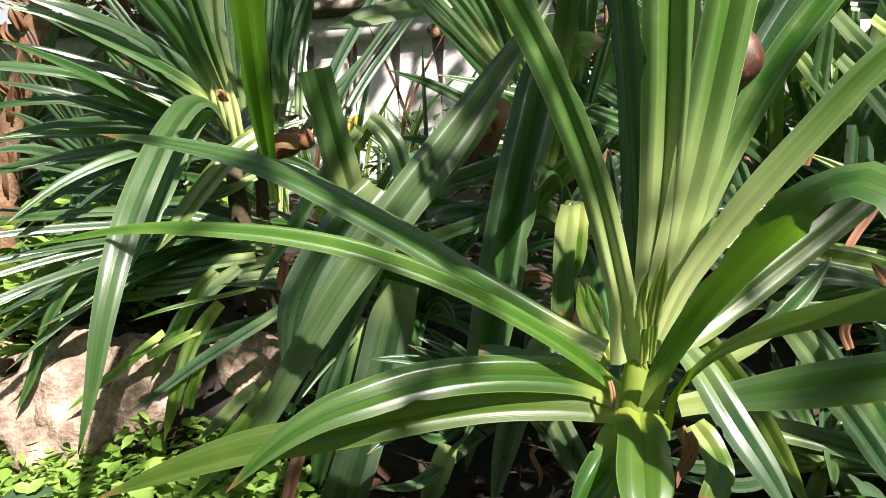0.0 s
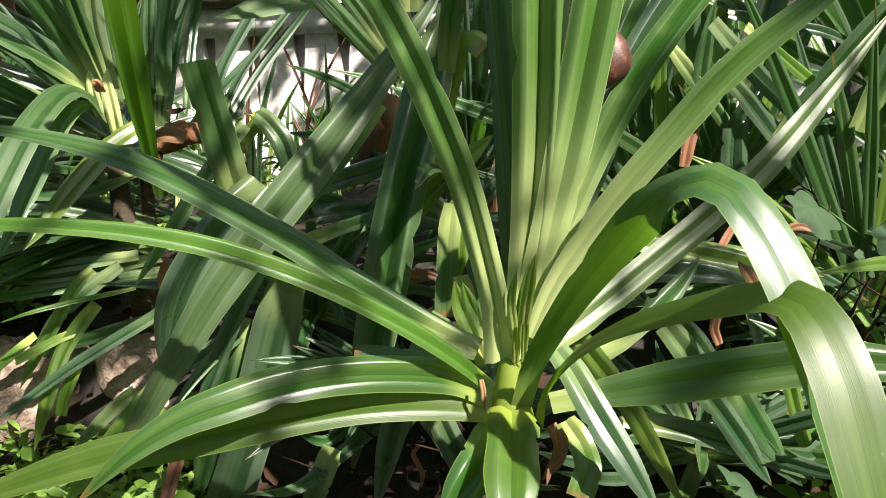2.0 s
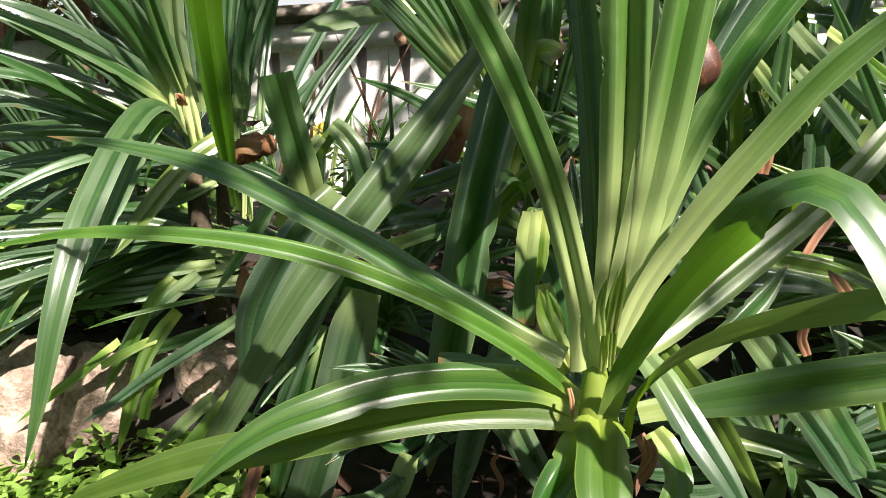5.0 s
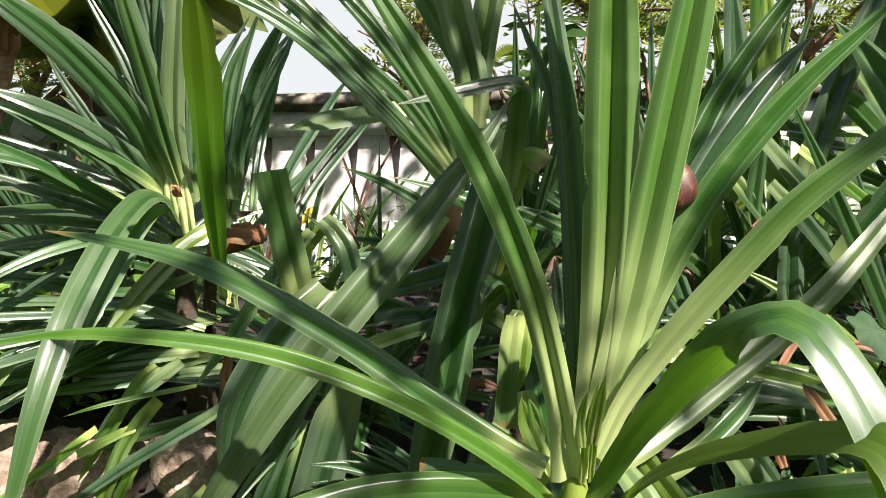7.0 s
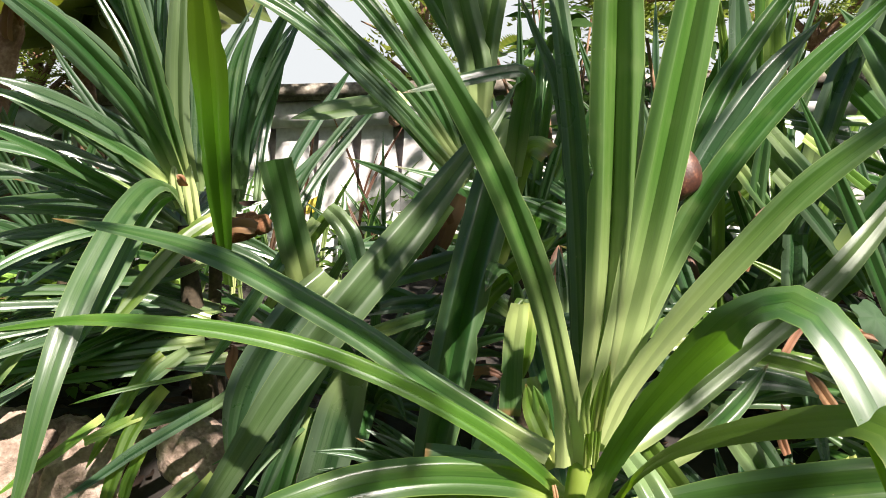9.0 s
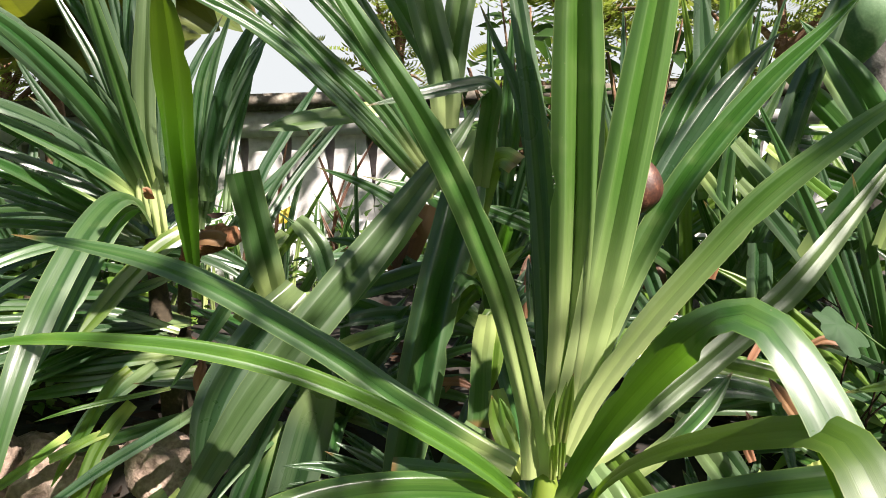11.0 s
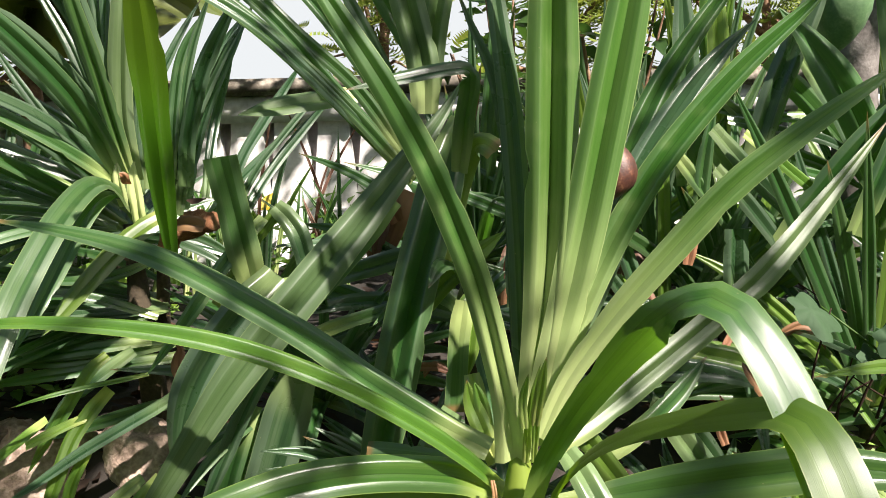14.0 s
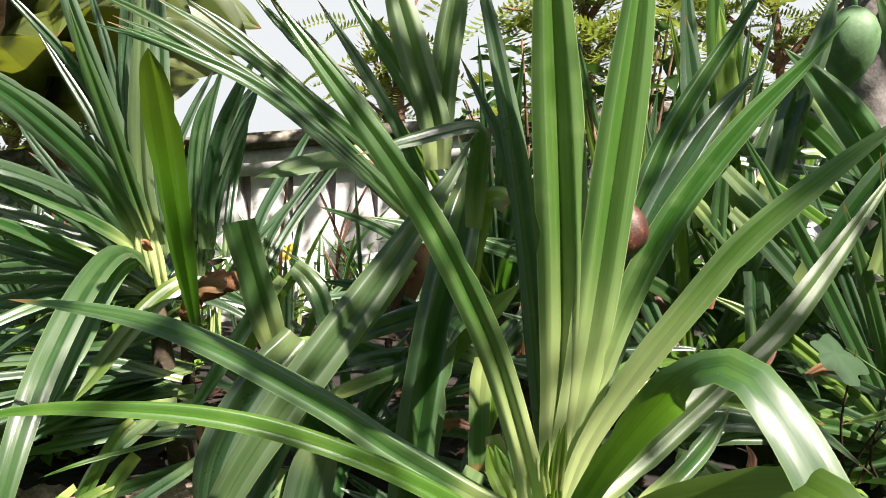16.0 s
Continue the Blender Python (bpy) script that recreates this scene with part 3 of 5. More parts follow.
leaf(left, 0.059, 0.95, (-0.563, 1.95, 1.077), (-0.577, 1.94, 1.213), (-0.569, 1.93, 1.352), (-0.553, 1.92, 1.474), (-0.538, 1.92, 1.608), (-0.521, 1.92, 1.741), tint='pale', fold=1.1)
leaf(left, 0.039, 0.5, (-0.566, 1.85, 1.071), (-0.617, 1.8, 1.127), (-0.684, 1.74, 1.189), (-0.751, 1.68, 1.24), (-0.812, 1.62, 1.278), (-0.891, 1.58, 1.3), tint='green', fold=1.0)
leaf(left, 0.045, 0.9, (-0.446, 1.98, 1.058), (-0.422, 1.96, 1.196), (-0.374, 1.94, 1.334), (-0.31, 1.93, 1.455), (-0.25, 1.93, 1.549), tint='blue', fold=1.0)
leaf(left, 0.024, 0.8, (-0.524, 1.8, 1.074), (-0.524, 1.78, 1.093), (-0.53, 1.77, 1.099), tint='dry', steps=10)
leaf(left, 0.035, 0.9, (-0.521, 1.86, 0.961), (-0.52, 1.84, 1.029), (-0.521, 1.83, 1.087), (-0.516, 1.83, 1.127), tint='bunch', steps=14)
leaf(left, 0.027, 0.9, (-0.551, 1.84, 1.019), (-0.555, 1.83, 1.074), (-0.557, 1.83, 1.128), tint='bunch', steps=14)
leaf(left, 0.052, 0.9, (-0.584, 2, 1.053), (-0.604, 1.98, 1.192), (-0.637, 1.95, 1.382), (-0.671, 1.92, 1.55), (-0.711, 1.9, 1.74), (-0.748, 1.9, 1.904), tint="blue")
leaf(left, 0.056, 0.8, (-0.578, 1.95, 1.067), (-0.628, 1.88, 1.251), (-0.69, 1.78, 1.379), (-0.765, 1.68, 1.47), (-0.852, 1.62, 1.547), tint="blue")
leaf(left, 0.062, 0.5, (-0.564, 1.95, 1.03), (-0.639, 1.88, 1.147), (-0.706, 1.78, 1.229), (-0.787, 1.68, 1.287), (-0.879, 1.62, 1.325), tint="blue")
leaf(left, 0.05, 1, (-0.637, 2.08, 1.069), (-0.645, 2.08, 1.302), (-0.642, 2.08, 1.56), (-0.619, 2.08, 1.768), (-0.596, 2.08, 1.957), tint="blue")
leaf(left, 0.052, 1, (-0.566, 2, 1.055), (-0.547, 2, 1.277), (-0.538, 2.02, 1.499), (-0.533, 2.05, 1.724), (-0.517, 2.05, 1.912), tint="blue")
leaf(left, 0.036, 0.9, (-0.505, 2.1, 1.058), (-0.465, 2.12, 1.212), (-0.399, 2.15, 1.366), (-0.317, 2.18, 1.505), tint="blue")
leaf(left, 0.036, 0.9, (-0.514, 2.1, 1.075), (-0.473, 2.12, 1.244), (-0.417, 2.13, 1.366), (-0.34, 2.15, 1.487), tint="blue")
leaf(left, 0.034, 0.9, (-0.505, 2.05, 1.077), (-0.493, 2.08, 1.276), (-0.466, 2.1, 1.413), (-0.401, 2.13, 1.535))
leaf(left, 0.03, 0.8, (-0.618, 2.02, 1.133), (-0.666, 2, 1.389), (-0.733, 1.96, 1.547), (-0.813, 1.92, 1.671), (-0.9, 1.9, 1.781), tint="blue")
leaf(left, 0.03, 1, (-0.681, 2.1, 1.243), (-0.681, 2.1, 1.444), (-0.702, 2.1, 1.613), (-0.727, 2.1, 1.736), (-0.739, 2.1, 1.841), tint="blue")
leaf(left, 0.03, 0.8, (-0.462, 2.2, 1.016), (-0.453, 2.25, 1.146), (-0.445, 2.3, 1.246), (-0.405, 2.3, 1.372), (-0.376, 2.3, 1.466), tint="blue")
leaf(left, 0.036, 0.8, (-0.415, 2.2, 0.951), (-0.37, 2.25, 1.112), (-0.309, 2.3, 1.226), (-0.238, 2.35, 1.343), (-0.178, 2.35, 1.421), tint="blue")
leaf(left, 0.022, 0.8, (-0.389, 2.2, 0.959), (-0.32, 2.25, 1.095), (-0.242, 2.3, 1.201), (-0.146, 2.35, 1.316), (-0.094, 2.35, 1.371), tint="blue")
leaf(left, 0.044, 0.8, (-0.623, 2, 1.062), (-0.637, 1.9, 1.199), (-0.684, 1.8, 1.309), (-0.743, 1.7, 1.405), (-0.813, 1.62, 1.486), (-0.889, 1.6, 1.557), tint="blue")
leaf(left, 0.037, 0.9, (-0.604, 2, 1.054), (-0.627, 1.98, 1.223), (-0.66, 1.96, 1.379), (-0.696, 1.95, 1.532), (-0.725, 1.94, 1.666), tint="blue")
leaf(left, 0.031, 0.9, (-0.631, 2.05, 1.068), (-0.684, 2.05, 1.243), (-0.741, 2.05, 1.422), (-0.82, 2.05, 1.584), (-0.866, 2.05, 1.671), tint="blue")
leaf(left, 0.044, 1, (-0.589, 2, 1.047), (-0.602, 2, 1.238), (-0.617, 2.02, 1.4), (-0.618, 2.05, 1.578), (-0.602, 2.05, 1.721), tint="blue")
leaf(left, 0.037, 1, (-0.572, 2, 1.039), (-0.574, 2, 1.208), (-0.571, 2, 1.396), (-0.563, 2, 1.566), (-0.556, 2, 1.678), tint="blue")
leaf(left, 0.044, 0.5, (-0.571, 1.95, 0.998), (-0.652, 1.88, 1.102), (-0.721, 1.8, 1.179), (-0.78, 1.72, 1.235), (-0.849, 1.65, 1.287), (-0.911, 1.6, 1.319), tint="blue")
leaf(left, 0.037, 0.4, (-0.617, 1.95, 0.962), (-0.737, 1.9, 1.026), (-0.85, 1.85, 1.08), (-0.955, 1.8, 1.128), (-1.075, 1.78, 1.16), tint="blue")
leaf(left, 0.037, 0.4, (-0.619, 2, 1.01), (-0.754, 1.95, 1.11), (-0.869, 1.9, 1.177), (-0.977, 1.85, 1.226), (-1.053, 1.8, 1.246), tint="blue")
leaf(left, 0.055, 0.7, (-0.451, 1.85, 1), (-0.519, 1.8, 0.951), (-0.58, 1.74, 0.88), (-0.638, 1.68, 0.8), (-0.673, 1.64, 0.752), tint='yellow')
leaf(left, 0.057, 0.55, (-0.539, 1.9, 0.991), (-0.553, 1.8, 1.059), (-0.56, 1.7, 1.077), (-0.572, 1.57, 1.018), (-0.587, 1.45, 0.919), (-0.592, 1.35, 0.826), (-0.606, 1.28, 0.713), (-0.629, 1.24, 0.588), (-0.662, 1.22, 0.478), lean=(0.2, 0.5), fold=0.6)
leaf(left, 0.056, 0.5, (-0.526, 1.92, 0.96), (-0.56, 1.85, 1.03), (-0.577, 1.78, 1.042), (-0.595, 1.7, 0.989), (-0.62, 1.62, 0.893), (-0.635, 1.56, 0.825), (-0.674, 1.52, 0.74))
leaf(left, 0.031, 0.9, (-0.508, 2.1, 0.978), (-0.473, 2.12, 1.163), (-0.425, 2.15, 1.334), (-0.366, 2.2, 1.51), tint="blue")
leaf(left, 0.031, 0.9, (-0.516, 2.1, 0.978), (-0.488, 2.1, 1.21), (-0.447, 2.1, 1.406), (-0.377, 2.1, 1.582), tint="blue")
leaf(left, 0.034, 0.8, (-0.492, 2.1, 0.993), (-0.438, 2.15, 1.241), (-0.344, 2.2, 1.463), (-0.284, 2.2, 1.57), tint="blue")
leaf(left, 0.031, 0.6, (-0.502, 2.2, 0.904), (-0.391, 2.25, 1.047), (-0.296, 2.3, 1.145), (-0.198, 2.35, 1.237), tint="blue")
leaf(left, 0.034, 0.6, (-0.385, 2.2, 0.918), (-0.299, 2.3, 1.077), (-0.17, 2.4, 1.247), (-0.079, 2.4, 1.332), tint="blue")
leaf(left, 0.076, 0.9, (-0.234, 1.75, 0.83), (-0.254, 1.75, 0.935), (-0.271, 1.74, 1.039), (-0.284, 1.72, 1.131), cut=True, tint='green', fold=1.0)
leaf(left, 0.037, 0.3, (-0.53, 1.95, 0.725), (-0.691, 1.9, 0.792), (-0.862, 1.85, 0.82), (-1.028, 1.8, 0.827), (-1.258, 1.8, 0.82))
leaf(left, 0.044, 0.4, (-0.55, 1.95, 0.664), (-0.785, 1.88, 0.653), (-0.986, 1.82, 0.634), (-1.208, 1.8, 0.614), (-1.305, 1.8, 0.598))
leaf(left, 0.015, 0.4, (-0.489, 1.75, 0.631), (-0.542, 1.72, 0.627), (-0.619, 1.69, 0.62), (-0.68, 1.66, 0.613), (-0.758, 1.64, 0.594), tint='lime')
leaf(left, 0.032, 0.5, (-0.405, 1.72, 0.602), (-0.447, 1.7, 0.571), (-0.523, 1.67, 0.532), (-0.617, 1.64, 0.482), (-0.697, 1.61, 0.432), (-0.766, 1.59, 0.393), tint='blue', fold=0.8)
leaf(left, 0.037, 0.8, (-0.568, 1.72, 0.607), (-0.604, 1.7, 0.565), (-0.637, 1.67, 0.511), (-0.657, 1.64, 0.45), (-0.677, 1.62, 0.387), (-0.7, 1.6, 0.31), tint='lime', fold=0.8)
leaf(left, 0.025, 0.5, (-0.602, 1.7, 0.552), (-0.645, 1.68, 0.541), (-0.688, 1.66, 0.524), (-0.733, 1.65, 0.504), tint='yellow', cut=True)
leaf(left, 0.035, 0.6, (-0.906, 1.75, 0.714), (-0.997, 1.72, 0.592), (-1.06, 1.7, 0.452), (-1.111, 1.68, 0.356))
leaf(left, 0.037, 0.8, (-0.212, 1.8, 0.986), (-0.292, 1.75, 0.891), (-0.377, 1.7, 0.766), (-0.458, 1.66, 0.654))
leaf(left, 0.044, 0.4, (-0.49, 1.95, 0.618), (-0.643, 1.9, 0.612), (-0.775, 1.85, 0.607), (-0.933, 1.8, 0.595))
leaf(left, 0.044, 0.4, (-0.494, 1.97, 0.653), (-0.653, 1.93, 0.633), (-0.787, 1.88, 0.634), (-0.962, 1.86, 0.645))
leaf(left, 0.04, 0.6, (-0.579, 1.9, 0.651), (-0.651, 1.86, 0.599), (-0.709, 1.83, 0.553), (-0.769, 1.8, 0.486), tint="blue")
leaf(left, 0.037, 0.4, (-0.518, 2, 0.686), (-0.67, 1.98, 0.681), (-0.85, 1.95, 0.662), (-1.042, 1.92, 0.667))
leaf(left, 0.037, 0.5, (-0.449, 1.9, 0.523), (-0.582, 1.88, 0.496), (-0.694, 1.85, 0.472), (-0.826, 1.83, 0.445))
leaf(left, 0.037, 0.5, (-0.519, 2, 0.654), (-0.643, 2, 0.717), (-0.775, 1.98, 0.766), (-0.917, 1.95, 0.801), (-1.083, 1.93, 0.788))
leaf(left, 0.037, 0.5, (-0.556, 2.05, 0.866), (-0.668, 2, 0.825), (-0.813, 1.97, 0.829), (-0.953, 1.94, 0.863), (-1.101, 1.9, 0.882))
leaf(left, 0.037, 0.5, (-0.677, 2.05, 0.975), (-0.817, 2, 0.948), (-0.961, 1.97, 0.951), (-1.136, 1.94, 0.946), (-1.305, 1.9, 0.913))
leaf(left, 0.037, 0.5, (-0.728, 2.1, 1.005), (-0.866, 2.05, 1.039), (-1.017, 2, 1.041), (-1.165, 1.95, 1.021), (-1.328, 1.9, 0.972))
leaf(left, 0.037, 0.5, (-0.757, 2.1, 1.052), (-0.891, 2.05, 1.115), (-1.035, 2, 1.175), (-1.19, 1.95, 1.204), (-1.327, 1.9, 1.203))
leaf(left, 0.037, 0.4, (-0.742, 2.1, 1.037), (-0.877, 2.08, 1.077), (-1.023, 2.05, 1.102), (-1.189, 2, 1.103), (-1.358, 2, 1.076))
leaf(left, 0.028, 0.9, (-0.609, 2.08, 1.028), (-0.58, 2.1, 1.242), (-0.508, 2.15, 1.429), (-0.435, 2.2, 1.574), tint="blue")
leaf(left, 0.028, 0.9, (-0.54, 2.15, 0.982), (-0.5, 2.2, 1.245), (-0.406, 2.25, 1.44), (-0.312, 2.3, 1.574), tint="blue")
leaf(left, 0.028, 0.9, (-0.639, 2.1, 1.043), (-0.696, 2.12, 1.262), (-0.764, 2.15, 1.512), (-0.783, 2.15, 1.695), tint="blue")
leaf(left, 0.034, 0.8, (-0.657, 2.1, 1.059), (-0.755, 2.1, 1.201), (-0.859, 2.1, 1.28), (-0.948, 2.1, 1.351), tint="blue")
leaf(left, 0.028, 0.8, (-0.63, 2, 1.062), (-0.735, 1.98, 1.168), (-0.84, 1.95, 1.341), (-0.903, 1.95, 1.454), tint="blue")
leaf(left, 0.03, 0.5, (-0.578, 1.95, 0.956), (-0.575, 1.9, 0.937), (-0.578, 1.88, 0.902), (-0.557, 1.86, 0.883), tint="dry")
leaf(left, 0.03, 0.6, (-0.385, 1.7, 0.619), (-0.403, 1.7, 0.659), (-0.394, 1.7, 0.699), (-0.404, 1.7, 0.713), tint="dry")
leaf(left, 0.026, 0.6, (-0.734, 1.75, 0.53), (-0.82, 1.72, 0.465), (-0.902, 1.7, 0.412), (-0.977, 1.68, 0.359), tint="yellow")
leaf(left, 0.032, 0.6, (-0.468, 1.62, 0.435), (-0.512, 1.61, 0.4), (-0.556, 1.6, 0.363), (-0.608, 1.59, 0.317), tint='pale')
leaf(left, 0.034, 0.6, (-0.593, 1.78, 0.672), (-0.62, 1.76, 0.649), (-0.651, 1.74, 0.602), (-0.685, 1.72, 0.542), (-0.721, 1.7, 0.483), (-0.753, 1.68, 0.425), tint='lime')
leaf(left, 0.028, 0.7, (-0.597, 1.66, 0.493), (-0.616, 1.65, 0.457), (-0.634, 1.64, 0.416), (-0.643, 1.63, 0.38), tint='lime', cut=True, steps=12)
centre = pandan(0.27, 1.80, 0.78, "pandan plant with broad folded leaves hanging down behind the front one")
leaf(centre, 0.080, 0.85, (-0.414, 1.35, 0.393), (-0.348, 1.36, 0.492), (-0.282, 1.37, 0.591), (-0.208, 1.39, 0.7), (-0.133, 1.43, 0.793), (-0.049, 1.48, 0.89), (0.041, 1.54, 0.996), (0.134, 1.6, 1.11), (0.208, 1.64, 1.203), (0.258, 1.67, 1.283), tint='pale', fold=1.2, foot=(0.5, 0.42))
leaf(centre, 0.084, 0.8, (-0.152, 1.62, 0.878), (-0.223, 1.57, 0.803), (-0.285, 1.52, 0.716), (-0.322, 1.49, 0.626), (-0.345, 1.47, 0.493), tint='blue')
leaf(centre, 0.096, 0.9, (0.257, 1.72, 1.195), (0.229, 1.68, 1.14), (0.188, 1.62, 1.004), (0.153, 1.57, 0.891), (0.124, 1.53, 0.782), (0.094, 1.49, 0.654), (0.066, 1.46, 0.539), (0.04, 1.44, 0.421), (0.015, 1.43, 0.31), fold=1.5, foot=(0.6, 0.2))
leaf(centre, 0.101, 0.8, (-0.11, 1.6, 0.668), (-0.137, 1.59, 0.585), (-0.169, 1.57, 0.48), (-0.206, 1.55, 0.361), (-0.25, 1.53, 0.242), (-0.294, 1.51, 0.122), cut=True, fold=0.6, tint='blue')
leaf(centre, 0.065, 0.8, (-0.228, 1.64, 0.586), (-0.245, 1.62, 0.529), (-0.279, 1.6, 0.421), (-0.31, 1.58, 0.312), (-0.351, 1.56, 0.175), tint='green')
leaf(centre, 0.038, 0.8, (-0.151, 1.6, 0.721), (-0.209, 1.57, 0.628), (-0.269, 1.54, 0.497), (-0.326, 1.52, 0.368), tint="blue")
leaf(centre, 0.045, 0.7, (0.276, 1.55, 0.757), (0.253, 1.5, 0.828), (0.237, 1.48, 0.748), (0.226, 1.47, 0.625), tint="yellow")
leaf(centre, 0.055, 0.7, (0.209, 1.75, 0.876), (0.237, 1.74, 1.014), (0.27, 1.72, 1.121), (0.298, 1.7, 1.145), (0.327, 1.68, 1.127), tint="yellow", cut=True)
leaf(centre, 0.055, 0.6, (0.14, 1.7, 0.767), (0.206, 1.68, 0.839), (0.269, 1.65, 0.897), (0.336, 1.63, 0.956), tint="yellow")
leaf(centre, 0.034, 0.6, (0.143, 1.75, 1.064), (0.005, 1.7, 1.229), (-0.148, 1.65, 1.383), (-0.303, 1.6, 1.504), (-0.438, 1.58, 1.589), (-0.544, 1.57, 1.639))
leaf(centre, 0.034, 0.7, (0.121, 1.78, 1.13), (0.016, 1.76, 1.281), (-0.11, 1.72, 1.401), (-0.233, 1.7, 1.531), (-0.342, 1.68, 1.619))
leaf(centre, 0.034, 0.7, (0.144, 1.8, 1.088), (0.077, 1.78, 1.252), (-0.036, 1.75, 1.425), (-0.15, 1.73, 1.555), (-0.227, 1.72, 1.657))
leaf(centre, 0.034, 0.6, (0.107, 1.75, 1.103), (-0.019, 1.7, 1.248), (-0.167, 1.63, 1.394), (-0.321, 1.58, 1.485), (-0.464, 1.55, 1.551))
leaf(centre, 0.078, 1, (0.174, 1.8, 1.217), (0.172, 1.8, 1.33), (0.142, 1.8, 1.462), (0.11, 1.8, 1.612), (0.081, 1.8, 1.754), tint='pale', fold=1.4)
leaf(centre, 0.069, 1, (0.174, 1.82, 1.218), (0.185, 1.82, 1.33), (0.212, 1.82, 1.48), (0.242, 1.82, 1.608), (0.273, 1.82, 1.76), tint='pale', fold=1.4)
leaf(centre, 0.048, 0.9, (0.167, 1.84, 1.219), (0.164, 1.84, 1.334), (0.09, 1.84, 1.472), (0.019, 1.84, 1.596), (-0.028, 1.84, 1.684), tint='green')
leaf(centre, 0.043, 0.5, (0.242, 1.6, 1.086), (0.254, 1.56, 1.189), (0.264, 1.53, 1.253), (0.258, 1.51, 1.285), (0.222, 1.5, 1.285), (0.13, 1.47, 1.266), (0.025, 1.44, 1.245), tint='green')
leaf(centre, 0.065, 0.6, (0.01, 2.02, 1.283), (-0.06, 2, 1.272), (-0.144, 1.98, 1.261), (-0.226, 1.96, 1.247), (-0.294, 1.94, 1.233), tint='pale', fold=1.0)
leaf(centre, 0.032, 0.8, (0.238, 1.2, 0.772), (0.245, 1.19, 0.734), (0.256, 1.18, 0.691), tint="yellow")
leaf(centre, 0.04, 0.8, (0.238, 1.4, 0.853), (0.226, 1.39, 0.782), (0.22, 1.38, 0.711), (0.215, 1.37, 0.65), tint="green", cut=True, fold=0.5)
leaf(centre, 0.035, 0.8, (0.259, 1.41, 0.852), (0.249, 1.4, 0.78), (0.24, 1.4, 0.706), tint="yellow")
leaf(centre, 0.02, 0.6, (0.108, 1.6, 0.682), (0.143, 1.6, 0.672), (0.185, 1.58, 0.675), (0.226, 1.57, 0.659), tint="dry")
leaf(centre, 0.018, 0.4, (0.155, 1.62, 0.647), (0.179, 1.6, 0.676), (0.209, 1.6, 0.658), (0.233, 1.6, 0.621), tint="dry")
leaf(centre, 0.032, 0.8, (-0.343, 1.82, 0.776), (-0.269, 1.82, 0.885), (-0.211, 1.82, 0.966), (-0.173, 1.82, 1.008), tint="yellow", cut=True)
leaf(centre, 0.05, 0.8, (-0.184, 1.8, 1.013), (-0.154, 1.79, 0.984), (-0.127, 1.78, 0.941), (-0.111, 1.78, 0.874), tint="blue", cut=True)
leaf(centre, 0.06, 0.7, (0.102, 1.62, 1.032), (0.011, 1.6, 0.929), (-0.057, 1.58, 0.856), (-0.112, 1.56, 0.794), (-0.17, 1.55, 0.726))
leaf(centre, 0.035, 0.5, (-0.086, 1.6, 0.747), (0.008, 1.6, 0.777), (0.091, 1.6, 0.802), (0.149, 1.6, 0.837))
leaf(centre, 0.06, 0.5, (-0.084, 1.75, 0.843), (-0.004, 1.72, 0.862), (0.083, 1.72, 0.885), (0.17, 1.72, 0.923))
leaf(centre, 0.05, 0.5, (-0.198, 1.8, 0.823), (-0.09, 1.78, 0.82), (0.017, 1.75, 0.792), (0.119, 1.75, 0.754))
leaf(centre, 0.045, 0.7, (-0.382, 1.5, 0.483), (-0.454, 1.48, 0.401), (-0.512, 1.46, 0.338), (-0.577, 1.45, 0.256), tint="yellow")
leaf(centre, 0.045, 0.8, (0.098, 1.9, 0.959), (0.071, 1.88, 1.014), (0.055, 1.86, 0.934), (0.037, 1.86, 0.866), tint="dry")
leaf(centre, 0.1, 0.8, (0.111, 1.95, 1.04), (0.076, 1.93, 0.972), (0.053, 1.92, 0.91), (0.027, 1.92, 0.846), tint="dry")
leaf(centre, 0.025, 0.9, (0.235, 1.72, 1.074), (0.256, 1.7, 1.144), (0.275, 1.69, 1.211), (0.297, 1.68, 1.31), tint="dry")
leaf(centre, 0.045, 0.9, (0.361, 1.95, 0.693), (0.372, 2, 0.773), (0.386, 2.05, 0.841), (0.397, 2.1, 0.881), tint="dry")
leaf(centre, 0.03, 0.8, (0.364, 1.8, 0.699), (0.374, 1.82, 0.763), (0.371, 1.85, 0.855), (0.369, 1.88, 0.9), tint="blue")
leaf(centre, 0.032, 0.6, (0.119, 1.78, 1.104), (-0.022, 1.74, 1.27), (-0.155, 1.7, 1.427), (-0.282, 1.66, 1.538), (-0.412, 1.64, 1.626))
leaf(centre, 0.032, 0.7, (0.132, 1.82, 1.115), (0.041, 1.8, 1.322), (-0.074, 1.78, 1.497), (-0.176, 1.76, 1.627))
leaf(centre, 0.032, 0.7, (0.156, 1.85, 1.071), (0.103, 1.84, 1.28), (0.011, 1.82, 1.471), (-0.079, 1.8, 1.63), tint="blue")
leaf(centre, 0.03, 0.6, (0.096, 1.74, 1.12), (-0.04, 1.68, 1.268), (-0.198, 1.62, 1.419), (-0.355, 1.58, 1.498), (-0.513, 1.56, 1.557), tint="blue")
leaf(centre, 0.036, 0.6, (0.117, 1.8, 1.09), (-0.037, 1.75, 1.259), (-0.194, 1.7, 1.411), (-0.352, 1.68, 1.517), (-0.496, 1.66, 1.589))
leaf(centre, 0.05, 0.5, (-0.411, 2, 0.952), (-0.456, 2, 0.96), (-0.502, 2.02, 0.952), (-0.529, 2.03, 0.937), tint="dry")
